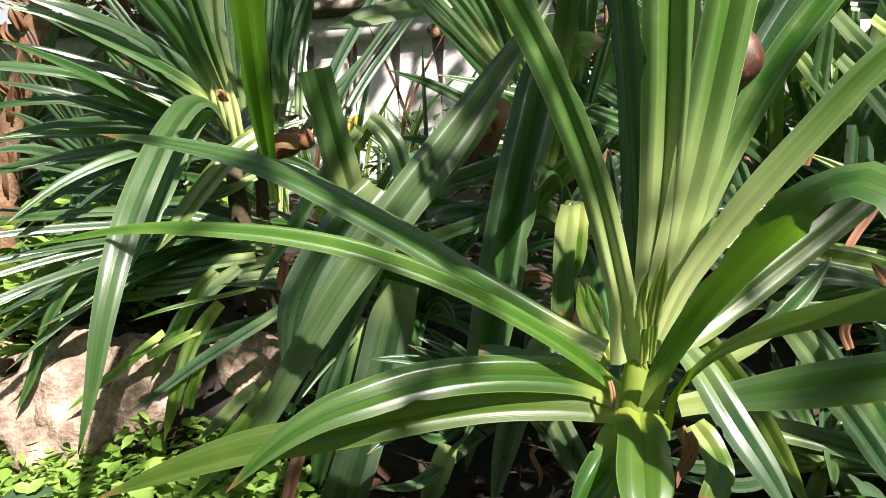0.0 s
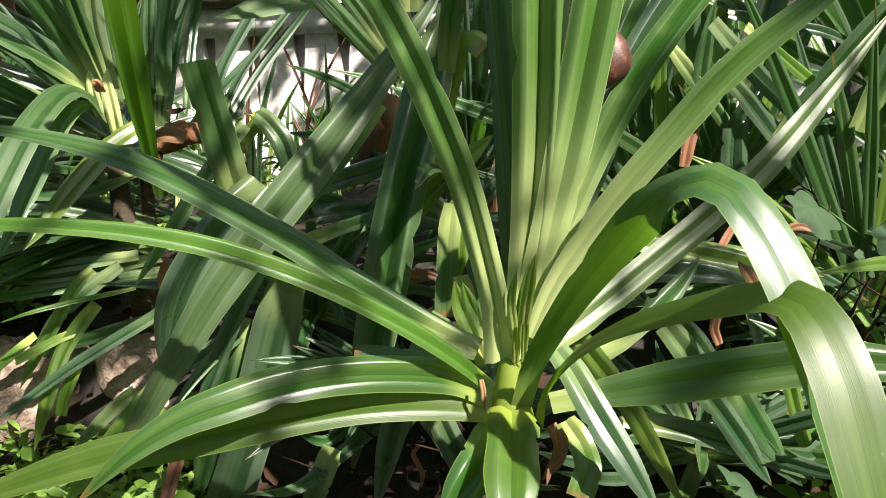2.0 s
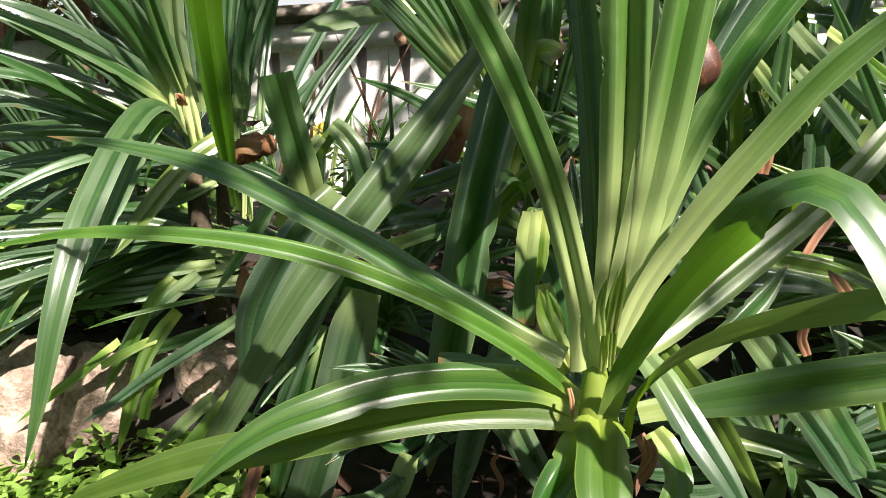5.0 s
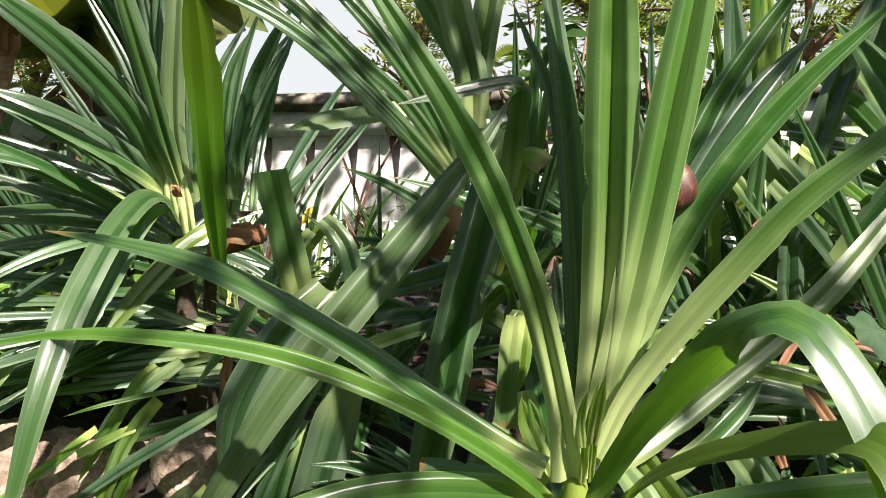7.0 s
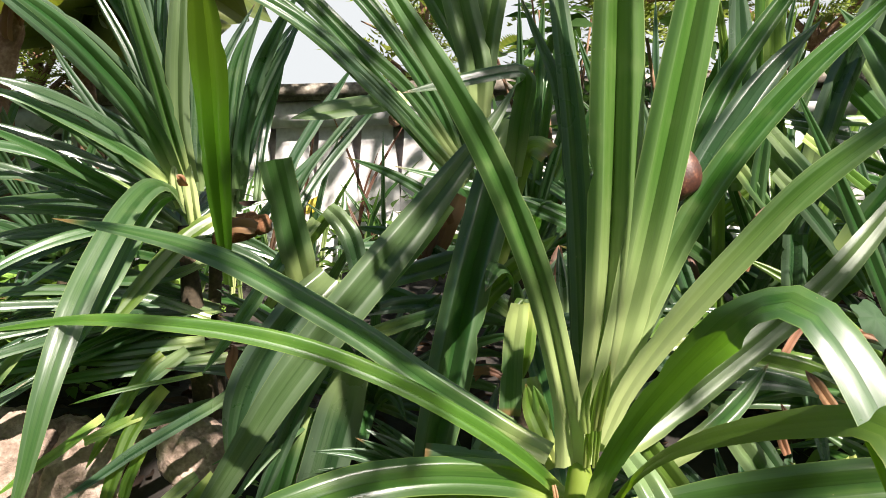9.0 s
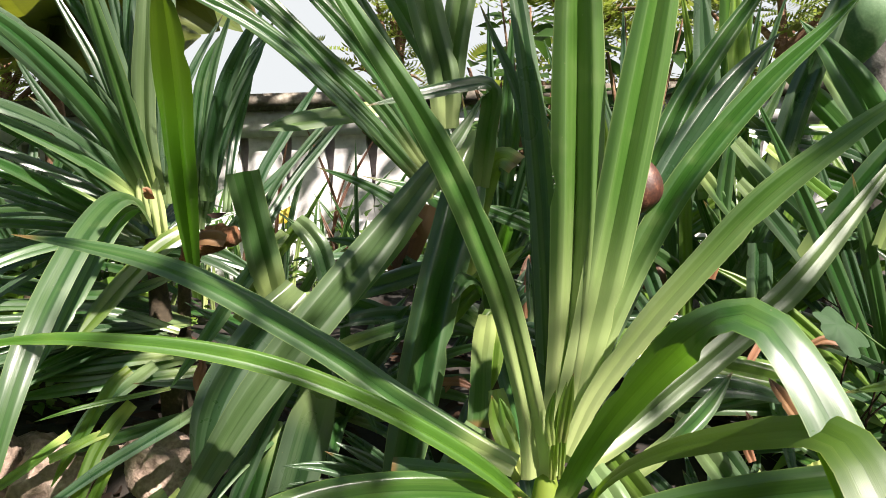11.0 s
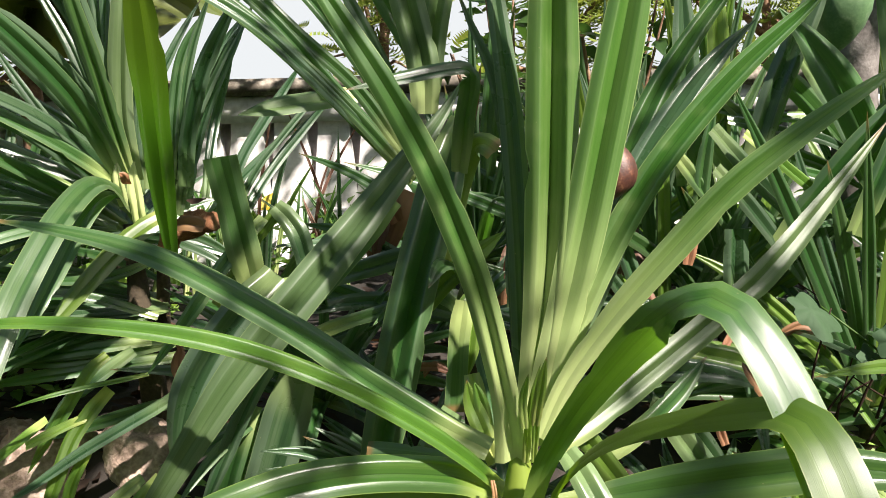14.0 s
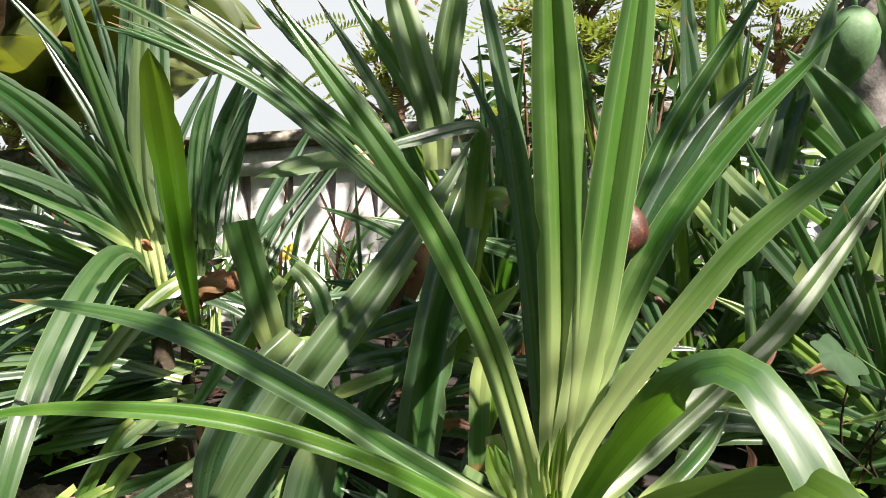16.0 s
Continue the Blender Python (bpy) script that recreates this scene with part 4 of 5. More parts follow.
leaf(centre, 0.028, 0.8, (-0.297, 1.42, 0.431), (-0.317, 1.4, 0.371), (-0.336, 1.38, 0.311), (-0.359, 1.37, 0.221), tint='dry', steps=16)
leaf(centre, 0.009, 0.8, (0.158, 1.25, 0.458), (0.147, 1.25, 0.443), (0.161, 1.24, 0.41), (0.154, 1.24, 0.378), tint='dry', steps=14)
leaf(centre, 0.05, 0.7, (0.21, 1.35, 0.659), (0.16, 1.33, 0.58), (0.11, 1.32, 0.453), (0.069, 1.3, 0.305), tint="blue")
leaf(centre, 0.045, 0.7, (-0.007, 1.35, 0.413), (-0.029, 1.34, 0.36), (-0.066, 1.33, 0.282))
leaf(centre, 0.05, 0.8, (0.171, 1.35, 0.53), (0.202, 1.33, 0.452), (0.233, 1.32, 0.38), (0.254, 1.3, 0.314), tint="blue")
leaf(centre, 0.029, 0.85, (0.367, 1.9, 0.699), (0.369, 1.9, 0.786), (0.378, 1.9, 0.901), tint='dry', steps=14)
right = pandan(0.95, 1.95, 0.70, "dense pandan clump with upright and crossing dark leaves")
leaf(right, 0.058, 1, (0.871, 1.72, 0.738), (0.874, 1.72, 0.844), (0.875, 1.72, 0.938), tint='blue', cut=True, fold=1.2)
leaf(right, 0.1, 0.9, (1.322, 1.85, 0.954), (1.166, 1.8, 1.217), (1.078, 1.8, 1.348), (0.994, 1.8, 1.439))
leaf(right, 0.07, 0.9, (0.955, 1.9, 0.986), (1.033, 1.9, 1.238), (1.092, 1.9, 1.389), (1.123, 1.9, 1.51))
leaf(right, 0.07, 1, (0.841, 1.95, 1.029), (0.815, 1.9, 1.309), (0.808, 1.9, 1.431), (0.801, 1.9, 1.551), tint="blue")
leaf(right, 0.06, 1, (0.985, 2.1, 1.145), (0.971, 2.1, 1.374), (0.963, 2.1, 1.523), (0.957, 2.1, 1.612), tint="yellow")
leaf(right, 0.08, 0.9, (1.325, 1.75, 0.895), (1.272, 1.72, 1.07), (1.224, 1.7, 1.272), (1.182, 1.7, 1.443), (1.144, 1.7, 1.551))
leaf(right, 0.05, 0.8, (0.916, 2, 1.129), (1.027, 2, 0.979), (1.124, 2, 0.855), (1.207, 2, 0.73))
leaf(right, 0.055, 0.6, (0.593, 1.3, 0.642), (0.691, 1.3, 0.507), (0.795, 1.3, 0.355), tint="blue")
leaf(right, 0.05, 0.6, (0.67, 1.3, 0.528), (0.748, 1.3, 0.432), (0.861, 1.3, 0.31), tint="blue")
leaf(right, 0.033, 0.8, (0.824, 1.35, 0.573), (0.869, 1.35, 0.419), (0.908, 1.35, 0.293), tint="yellow")
leaf(right, 0.045, 0.4, (0.523, 1.3, 0.465), (0.646, 1.3, 0.432), (0.783, 1.3, 0.377), (0.881, 1.3, 0.321))
leaf(right, 0.05, 0.4, (0.453, 1.4, 0.665), (0.556, 1.4, 0.703), (0.714, 1.4, 0.698), (0.844, 1.4, 0.655), tint="blue")
leaf(right, 0.05, 0.4, (0.534, 1.5, 0.753), (0.692, 1.5, 0.725), (0.853, 1.5, 0.691), (0.982, 1.5, 0.651), tint="yellow")
leaf(right, 0.045, 0.7, (0.625, 1.25, 0.569), (0.698, 1.27, 0.469), (0.765, 1.28, 0.368), (0.794, 1.28, 0.325), tint="blue")
leaf(right, 0.05, 0.7, (0.691, 1.3, 0.571), (0.76, 1.3, 0.456), (0.832, 1.3, 0.336))
leaf(right, 0.033, 0.5, (0.532, 1.35, 0.431), (0.659, 1.35, 0.415), (0.777, 1.35, 0.382), (0.876, 1.35, 0.343), tint="blue")
leaf(right, 0.033, 0.5, (0.557, 1.36, 0.404), (0.707, 1.36, 0.377), (0.817, 1.36, 0.331))
leaf(right, 0.05, 0.6, (0.647, 1.45, 0.741), (0.713, 1.45, 0.722), (0.79, 1.45, 0.702), (0.891, 1.45, 0.666), tint="yellow")
leaf(right, 0.065, 0.6, (0.421, 1.42, 0.632), (0.51, 1.4, 0.678), (0.577, 1.4, 0.7), (0.634, 1.4, 0.698), tint="blue")
leaf(right, 0.035, 0.6, (0.459, 1.2, 0.626), (0.526, 1.22, 0.667), (0.587, 1.25, 0.707), (0.649, 1.28, 0.767))
leaf(right, 0.05, 0.6, (0.571, 1.35, 0.658), (0.638, 1.36, 0.614), (0.698, 1.37, 0.546), (0.749, 1.38, 0.475), tint="blue")
leaf(right, 0.07, 0.8, (0.745, 2, 0.706), (0.715, 2, 0.812), (0.721, 2.05, 0.88), (0.754, 2.1, 0.921), tint="dry")
leaf(right, 0.05, 0.8, (0.744, 1.9, 0.655), (0.728, 1.92, 0.737), (0.715, 1.95, 0.79), tint="dry")
leaf(right, 0.022, 0.7, (0.73, 1.2, 0.7), (0.719, 1.22, 0.722), (0.712, 1.25, 0.743), (0.71, 1.28, 0.754), tint="dry")
leaf(right, 0.04, 0.5, (1.218, 2, 1.192), (1.081, 2, 1.198), (0.944, 2, 1.217), (0.868, 2, 1.247))
leaf(right, 0.05, 0.6, (0.943, 2, 1.246), (1.083, 2, 1.127), (1.224, 2, 1.065), (1.351, 2, 0.988))
leaf(right, 0.05, 0.8, (1.08, 1.6, 0.93), (1.124, 1.6, 1.038), (1.179, 1.6, 1.169), (1.221, 1.6, 1.285))
leaf(right, 0.05, 0.7, (0.847, 1.8, 1.168), (0.953, 1.8, 1.047), (1.067, 1.8, 0.936), (1.171, 1.8, 0.823), tint="blue")
leaf(right, 0.034, 0.6, (0.901, 1.75, 1.153), (0.997, 1.75, 1.074), (1.094, 1.75, 0.993), (1.209, 1.75, 0.871), tint="yellow")
leaf(right, 0.042, 0.7, (0.818, 1.7, 1.077), (0.898, 1.7, 0.987), (0.98, 1.7, 0.882), (1.051, 1.7, 0.775), tint="blue")
leaf(right, 0.07, 0.7, (1.038, 1.95, 1.341), (1.192, 1.95, 1.182), (1.32, 1.95, 1.021), (1.437, 1.95, 0.84))
leaf(right, 0.045, 0.7, (1.101, 1.9, 1.334), (1.194, 1.9, 1.194), (1.274, 1.9, 1.052), (1.356, 1.9, 0.892), tint="blue")
leaf(right, 0.065, 0.9, (0.96, 1.85, 1.072), (1.01, 1.85, 1.249), (1.061, 1.85, 1.368), (1.112, 1.85, 1.486), (1.149, 1.85, 1.59), tint="blue")
leaf(right, 0.06, 0.8, (0.954, 1.7, 0.883), (1.055, 1.68, 1.03), (1.13, 1.66, 1.129), (1.218, 1.65, 1.219), (1.304, 1.65, 1.302))
leaf(right, 0.05, 0.8, (1.259, 1.85, 1.054), (1.299, 1.85, 1.108), (1.349, 1.85, 1.183), (1.418, 1.85, 1.271), tint="yellow")
leaf(right, 0.04, 0.9, (1.253, 1.8, 0.863), (1.259, 1.8, 1.014), (1.274, 1.8, 1.135), (1.28, 1.8, 1.268), tint="blue")
leaf(right, 0.04, 0.5, (0.92, 1.9, 1.191), (1.036, 1.9, 1.162), (1.168, 1.9, 1.132), (1.288, 1.9, 1.066), tint="blue")
leaf(right, 0.04, 0.8, (0.855, 1.9, 0.902), (0.859, 1.9, 1.031), (0.871, 1.9, 1.129), (0.891, 1.9, 1.226))
leaf(right, 0.036, 0.8, (0.792, 2, 0.893), (0.798, 2, 1.013), (0.826, 2, 1.116), (0.869, 2, 1.233), tint="blue")
leaf(right, 0.04, 0.7, (0.778, 1.9, 1.13), (0.852, 1.9, 1.031), (0.927, 1.9, 0.929), (1.004, 1.9, 0.812))
leaf(right, 0.05, 1, (0.87, 2.1, 1.179), (0.874, 2.1, 1.363), (0.871, 2.1, 1.546), (0.872, 2.1, 1.726), tint="blue")
leaf(right, 0.06, 1, (0.96, 2.15, 1.237), (0.965, 2.15, 1.41), (0.963, 2.15, 1.58), (0.965, 2.15, 1.764), tint="young")
leaf(right, 0.03, 0.8, (0.775, 1.75, 0.853), (0.785, 1.75, 0.907), (0.803, 1.76, 0.958), (0.826, 1.77, 0.997), tint="dry")
leaf(right, 0.022, 0.7, (0.974, 1.7, 0.692), (1.015, 1.69, 0.716), (1.048, 1.68, 0.702), (1.066, 1.67, 0.661), tint='dry', steps=14)
leaf(right, 0.016, 0.7, (0.759, 1.5, 0.707), (0.792, 1.52, 0.748), (0.832, 1.54, 0.79), (0.852, 1.56, 0.821), tint='dry', steps=14)
leaf(right, 0.018, 0.8, (0.693, 1.3, 0.597), (0.686, 1.31, 0.625), (0.698, 1.32, 0.658), (0.691, 1.33, 0.681), tint='dry', steps=14)
leaf(right, 0.018, 0.7, (1.194, 1.75, 0.735), (1.219, 1.76, 0.774), (1.216, 1.77, 0.813), tint='dry', steps=12)
fan(left, -0.55, 2.08, 0.72, 64, 0.8, 0.032, 3, -6, 14, (120, 235), tints=("green", "green", "blue", "blue", "blue"), sag=(0.05, 0.3))
fan(left, -0.64, 2.06, 0.95, 26, 0.7, 0.036, 13, 0, 34, (80, 250), tints=("green", "green", "blue", "blue", "blue"), sag=(0.1, 0.4))
fan(centre, 0.27, 1.85, 0.72, 16, 0.7, 0.042, 4, -10, 45, (0, 360), ("green", "blue", "blue", "green", "blue"))
fan(centre, -0.1, 1.9, 0.5, 34, 0.55, 0.034, 14, 0, 60, (0, 360), ("green", "blue", "blue", "green", "blue"))
fan(right, 1.0, 2.1, 0.62, 40, 0.9, 0.042, 6, 10, 85)
fan(right, 0.8, 2.0, 0.55, 24, 0.85, 0.04, 16, 20, 85)
fan(centre, 0.15, 1.6, 0.36, 34, 0.5, 0.03, 15, -5, 50, (0, 360), ("green", "blue", "blue"))
fan(right, 0.72, 1.45, 0.30, 34, 0.5, 0.034, 17, -4, 42, (0, 360), ("green", "blue", "blue", "deep"))
fan(right, 1.15, 1.5, 0.34, 24, 0.5, 0.034, 18, 0, 50, (0, 360), ("green", "blue", "blue", "deep"))
for k, (x, y, z, n) in enumerate(((0.75, 2.45, 0.75, 30), (1.55, 2.2, 0.65, 30), (1.9, 2.8, 0.8, 26), (1.2, 2.9, 0.85, 28), (0.35, 2.75, 0.72, 24),
                                  (1.2, 1.72, 0.5, 22), (1.62, 1.6, 0.48, 20), (2.3, 2.3, 0.8, 24))):
    p = pandan(x, y, z, "pandan plant with dark crossing strap leaves in the back row")
    fan(p, x, y, z, n + 8, 0.95, 0.042, 20 + k, 10, 85)
for k, (x, y, z, n) in enumerate(((-1.35, 2.75, 0.8, 26), (-1.9, 3.1, 0.95, 26), (-1.1, 3.15, 0.8, 24), (-2.4, 2.6, 0.9, 26), (-0.55, 3.2, 0.42, 9))):
    p = pandan(x, y, z, "pandan plant with slender dark leaves on the bank")
    fan(p, x, y, z, n, 0.75, 0.045, 50 + k, 0, 75, tints=("green", "green", "blue", "blue", "blue"))


def thing(name, bm, mat, label, category, group="", kind="", smooth=True):
    return tagged(part(name, bm, mat, None, "", smooth), label, category, group, kind)


def ovate(bm, at, along, side, length, width, fold=0.25, drop=0.15):
    """A small leaf: two rows of faces either side of a creased midrib."""
    at, along, side = (np.array(v, float) for v in (at, along, side))
    n = np.cross(side, along)
    mid, lo, hi = [], [], []
    for s, w in ((0, 0.08), (0.3, 0.9), (0.6, 0.85), (1.0, 0.03)):
        c = at + along * length * s - n * length * drop * s * s
        mid.append(bm.verts.new(c))
        lo.append(bm.verts.new(c - side * w * width / 2 + n * fold * w * width / 2))
        hi.append(bm.verts.new(c + side * w * width / 2 + n * fold * w * width / 2))
    for i in range(3):
        bm.faces.new((lo[i], mid[i], mid[i + 1], lo[i + 1]))
        bm.faces.new((mid[i], hi[i], hi[i + 1], mid[i + 1]))


def any_way(rng, flat=0.5):
    a = rng.uniform(0, 2 * math.pi)
    along = np.array((math.cos(a), math.sin(a), rng.uniform(-flat, flat)))
    along /= np.linalg.norm(along)
    side = np.cross(along, (rng.uniform(-flat, flat), rng.uniform(-flat, flat), 1.0))
    return along, side / np.linalg.norm(side)


# ---- trees ----
def overhanging_tree():
    """The garden tree over the bed, whose leaves break the sunlight: clumps of leaves (x, y, radius) on spreading limbs."""
    rng = random.Random(11)
    tree = tagged(new("garden_tree"), "leafy garden tree spreading its branches over the bed", "tree")
    x0, y0 = -3.3, 1.6
    tree.location = (x0, y0, ground_height(x0, y0) - 0.05)
    part("trunk", tube_bm([(0, 0, 0), (0.05, 0.02, 1.4), (0.2, 0.1, 2.7)], [0.14, 0.11, 0.09], 10, wobble=0.06, rng=rng), BARK, tree)
    clumps = [(2.42, 0.93, 0.11), (2.48, 0.63, 0.1), (2.12, 0.76, 0.13), (2.17, 0.59, 0.09), (2.23, -0.33, 0.17), (1.46, 0.07, 0.07), (2.06, -0.17, 0.17), (1.18, -0.38, 0.07),
              (0.97, -0.27, 0.11), (1.19, -0.02, 0.035), (1.98, -0.53, 0.11), (1.38, -0.38, 0.1), (1.13, -0.17, 0.035), (1.47, 0.29, 0.12), (1.61, 0.38, 0.14), (1.67, 0.17, 0.11),
              (1.47, 0.47, 0.12), (1.31, 0.63, 0.13), (0.79, 0.68, 0.12), (1.07, 0.65, 0.13), (1.57, 0.56, 0.1), (1.35, -0.51, 0.09), (1.21, -0.49, 0.07), (1.69, -0.54, 0.09),
              (1.33, 0.27, 0.09), (1.11, 0.15, 0.08), (1.57, 0.17, 0.09), (1.00, 0.05, 0.12), (1.12, 0.33, 0.12), (1.35, 0.30, 0.14), (1.50, 0.10, 0.12),
              (1.55, 0.40, 0.15), (1.70, 0.20, 0.13), (0.95, 0.25, 0.09), (1.47, 0.32, 0.1), (1.05, 0.28, 0.07), (0.98, 0.00, 0.07),
              (1.52, 0.55, 0.12), (1.40, 0.00, 0.05), (1.85, -0.36, 0.1), (1.96, -0.22, 0.1),
              (1.42, 0.18, 0.09), (1.60, 0.05, 0.09), (1.05, 0.12, 0.07), (1.40, 0.54, 0.09), (1.64, 0.56, 0.09), (1.76, 0.38, 0.1)]
    for k in range(24):
        clumps.append((rng.uniform(1.5, 3.9), rng.uniform(1.2, 2.7), rng.uniform(0.12, 0.26)))
    for k in range(26):
        clumps.append((rng.uniform(-1.6, 1.4), rng.uniform(1.1, 2.6), rng.uniform(0.08, 0.2)))
    for k in range(64):
        clumps.append((rng.uniform(-1.9, 3.5), rng.uniform(2.6, 3.3), rng.uniform(0.07, 0.13)))
    for k in range(36):
        clumps.append((rng.uniform(-2.0, 3.6), rng.uniform(-2.6, -1.5), rng.uniform(0.18, 0.3)))
    crown = bmesh.new()
    spots = [np.array((0.2, 0.1, 2.65))] + [np.array((cx - x0, cy - y0, 3.0 + rng.uniform(-0.12, 0.12))) for cx, cy, r in clumps]
    joined, parent = [0], {}
    while len(joined) < len(spots):         # every clump hangs on a twig from its nearest neighbour
        rest = [k for k in range(len(spots)) if k not in parent and k]
        k, p = min(((k, p) for k in rest for p in joined), key=lambda q: np.linalg.norm(spots[q[0]] - spots[q[1]]))
        parent[k] = p
        joined.append(k)
    load = {k: 1 for k in range(len(spots))}
    for k in reversed(joined[1:]):
        load[parent[k]] += load[k]
    for k in joined[1:]:
        a, c = spots[parent[k]], spots[k]
        thick = 0.0022 * load[k] ** 0.5
        part("limb", tube_bm([tuple(a), tuple(0.5 * (a + c) + np.array((rng.gauss(0, 0.02), rng.gauss(0, 0.02), 0.03))), tuple(c)],
                             [thick * 1.1, thick, thick * 0.8], 6), BARK, tree)
    for c, (cx, cy, r) in zip(spots[1:], clumps):
        for j in range(int(1250 * r * r) + 3):
            a, q = rng.uniform(0, 2 * math.pi), r * math.sqrt(rng.random())
            along, side = any_way(rng, 0.45)
            ovate(crown, c + np.array((q * math.cos(a), q * math.sin(a), rng.gauss(0, 0.08))) - along * 0.04, along, side, rng.uniform(0.06, 0.11), rng.uniform(0.034, 0.056))
    part("crown", crown, CROWN, tree)


def hedge(x0, x1, y0, y1, top, count, seed):
    """Unseen tall growth added behind and beside the path to block sky light."""
    rng = random.Random(seed)
    bm = bmesh.new()
    for _ in range(count):
        x, y = rng.uniform(x0, x1), rng.uniform(y0, y1)
        along, side = any_way(rng, 0.8)
        n = rng.uniform(0.22, 0.4)
        ovate(bm, (x, y, rng.uniform(0.05, top) * rng.uniform(0.9, 1.08) + 0.1), along, side, n, n * 0.55)
    thing("hedge", bm, CROWN, "unseen dark green leaf screen added to block sky light", "hedge", kind="stuff")


hedge(-5.5, 5.5, -4.2, -3.3, 3.0, 3600, 61)
hedge(-5.4, -4.3, -2.9, 4.0, 4.2, 2400, 62)
hedge(4.2, 5.4, -2.9, 3.4, 4.0, 2400, 63)


def feathery_tree(x, y, h, spread, count, seed):
    """A tree with pinnate leaves, seen beyond the wall."""
    rng = random.Random(seed)
    tree = tagged(new("feathery_tree"), "slender tree with feathery yellow-green leaves beyond the wall", "tree", "trees beyond the wall")
    tree.location = (x, y, ground_height(x, y) - 0.05)
    part("trunk", tube_bm([(0, 0, 0), (0.1, 0, h * 0.4), (0, 0.1, h * 0.8)], [0.05, 0.04, 0.02], 8, wobble=0.05, rng=rng), BARK, tree)
    crown = bmesh.new()
    for k in range(9):
        a = rng.uniform(0, 2 * math.pi)
        r = spread * rng.uniform(0.5, 1)
        z0 = h * rng.uniform(0.3, 0.65)
        tip = (r * math.cos(a), r * math.sin(a), z0 + h * rng.uniform(0.0, 0.35))
        limb = [(0.05, 0, z0), (tip[0] * 0.5, tip[1] * 0.5, (z0 + tip[2]) / 2 + 0.15), tip]
        part("limb", tube_bm(limb, [0.035, 0.02, 0.006], 6), BARK, tree)
        line, _ = spline(limb, 10)
        for j in range(count // 9):
            root = line[rng.randrange(2, 11)] + np.array([rng.gauss(0, 0.1) for _ in range(3)])
            along, side = any_way(rng, 0.5)
            n = rng.uniform(0.3, 0.55)
            for i in range(11):
                s = (i + 1) / 11
                c = root + along * n * s - np.array((0, 0, n * 0.35 * s * s))
                for sign in (-1, 1):
                    d = along * 0.35 + side * sign
                    d = d / np.linalg.norm(d)
                    e = np.cross(d, np.cross(along, side))
                    ovate(crown, c, d, e / np.linalg.norm(e), 0.09, 0.028, 0.1, 0.3)
    part("crown", crown, FEATHER, tree)


def banana(x, y, label, seed, tall=1.3):
    rng = random.Random(seed)
    b = tagged(new("banana_plant"), label, "plant", "banana plants")
    b.location = (x, y, ground_height(x, y) - 0.03)
    part("stem", tube_bm([(0, 0, 0), (0.02, 0, tall * 0.5), (0, 0.02, tall)], [0.07, 0.055, 0.035], 10, wobble=0.04, rng=rng), BARK, b, "fibrous brown stem")
    for k in range(22):
        a = radians(16.4 * k + rng.uniform(-12, 12))
        reach, rise = rng.uniform(0.5, 0.95), rng.uniform(-0.1, 0.9)
        c, d = reach * math.cos(a), reach * math.sin(a)
        pts = [(0, 0, tall - 0.05), (0.3 * c, 0.3 * d, tall + 0.6 * rise), (0.75 * c, 0.75 * d, tall + 0.8 * rise), (1.15 * c, 1.15 * d, tall + 0.25 * rise)]
        part("leaf", blade_bm(pts, rng.uniform(0.3, 0.46), rng.uniform(0.25, 0.9), fold=0.4, rng=rng), OLIVE, b)


def broadleaf_shrub(x, y, tall, spread, count, seed, label):
    """A bush of stems that fork from the foot, with dark oval leaves along them."""
    rng = random.Random(seed)
    bush = tagged(new("shrub"), label, "shrub", "broad-leaved shrubs")
    bush.location = (x, y, ground_height(x, y) - 0.03)
    crown = bmesh.new()
    stems = 9
    for k in range(stems):
        a = 2 * math.pi * (k + rng.uniform(0, 0.7)) / stems
        r, h = spread * rng.uniform(0.3, 1.0), tall * rng.uniform(0.7, 1.0)
        pts = [(0.02 * math.cos(a), 0.02 * math.sin(a), 0), (0.35 * r * math.cos(a), 0.35 * r * math.sin(a), 0.5 * h), (r * math.cos(a), r * math.sin(a), h)]
        part("stem", tube_bm(pts, [0.014, 0.010, 0.004], 6), BARK, bush)
        line, _ = spline(pts, 24)
        for j in range(count // stems):
            root = line[rng.randrange(7, 25)]
            along, side = any_way(rng, 0.6)
            n = rng.uniform(0.09, 0.16)
            ovate(crown, root + along * 0.02, along, side, n, n * rng.uniform(0.42, 0.55), 0.3, 0.25)
    part("foliage", crown, BROADSHRUB, bush)


overhanging_tree()
broadleaf_shrub(0.55, 3.3, 1.4, 0.38, 200, 71, "dark green broad-leaved shrub behind the pandan clump")
broadleaf_shrub(1.0, 3.4, 1.4, 0.3, 150, 72, "dark green broad-leaved shrub behind the pandan clump")
feathery_tree(-0.28, 7.0, 4.0, 0.55, 90, 41)
feathery_tree(1.3, 6.2, 3.6, 1.6, 330, 42)
feathery_tree(3.0, 6.6, 3.8, 1.8, 330, 43)
feathery_tree(-3.5, 6.4, 3.8, 1.6, 300, 44)
banana(-1.5, 3.3, "banana plant with broad olive leaves and a fibrous brown stem", 3, 1.3)
banana(-2.15, 3.75, "banana plant with broad olive leaves and a fibrous brown stem", 4, 1.5)
banana(-2.0, 5.6, "tall banana plant with broad olive leaves beyond the wall", 5, 2.0)


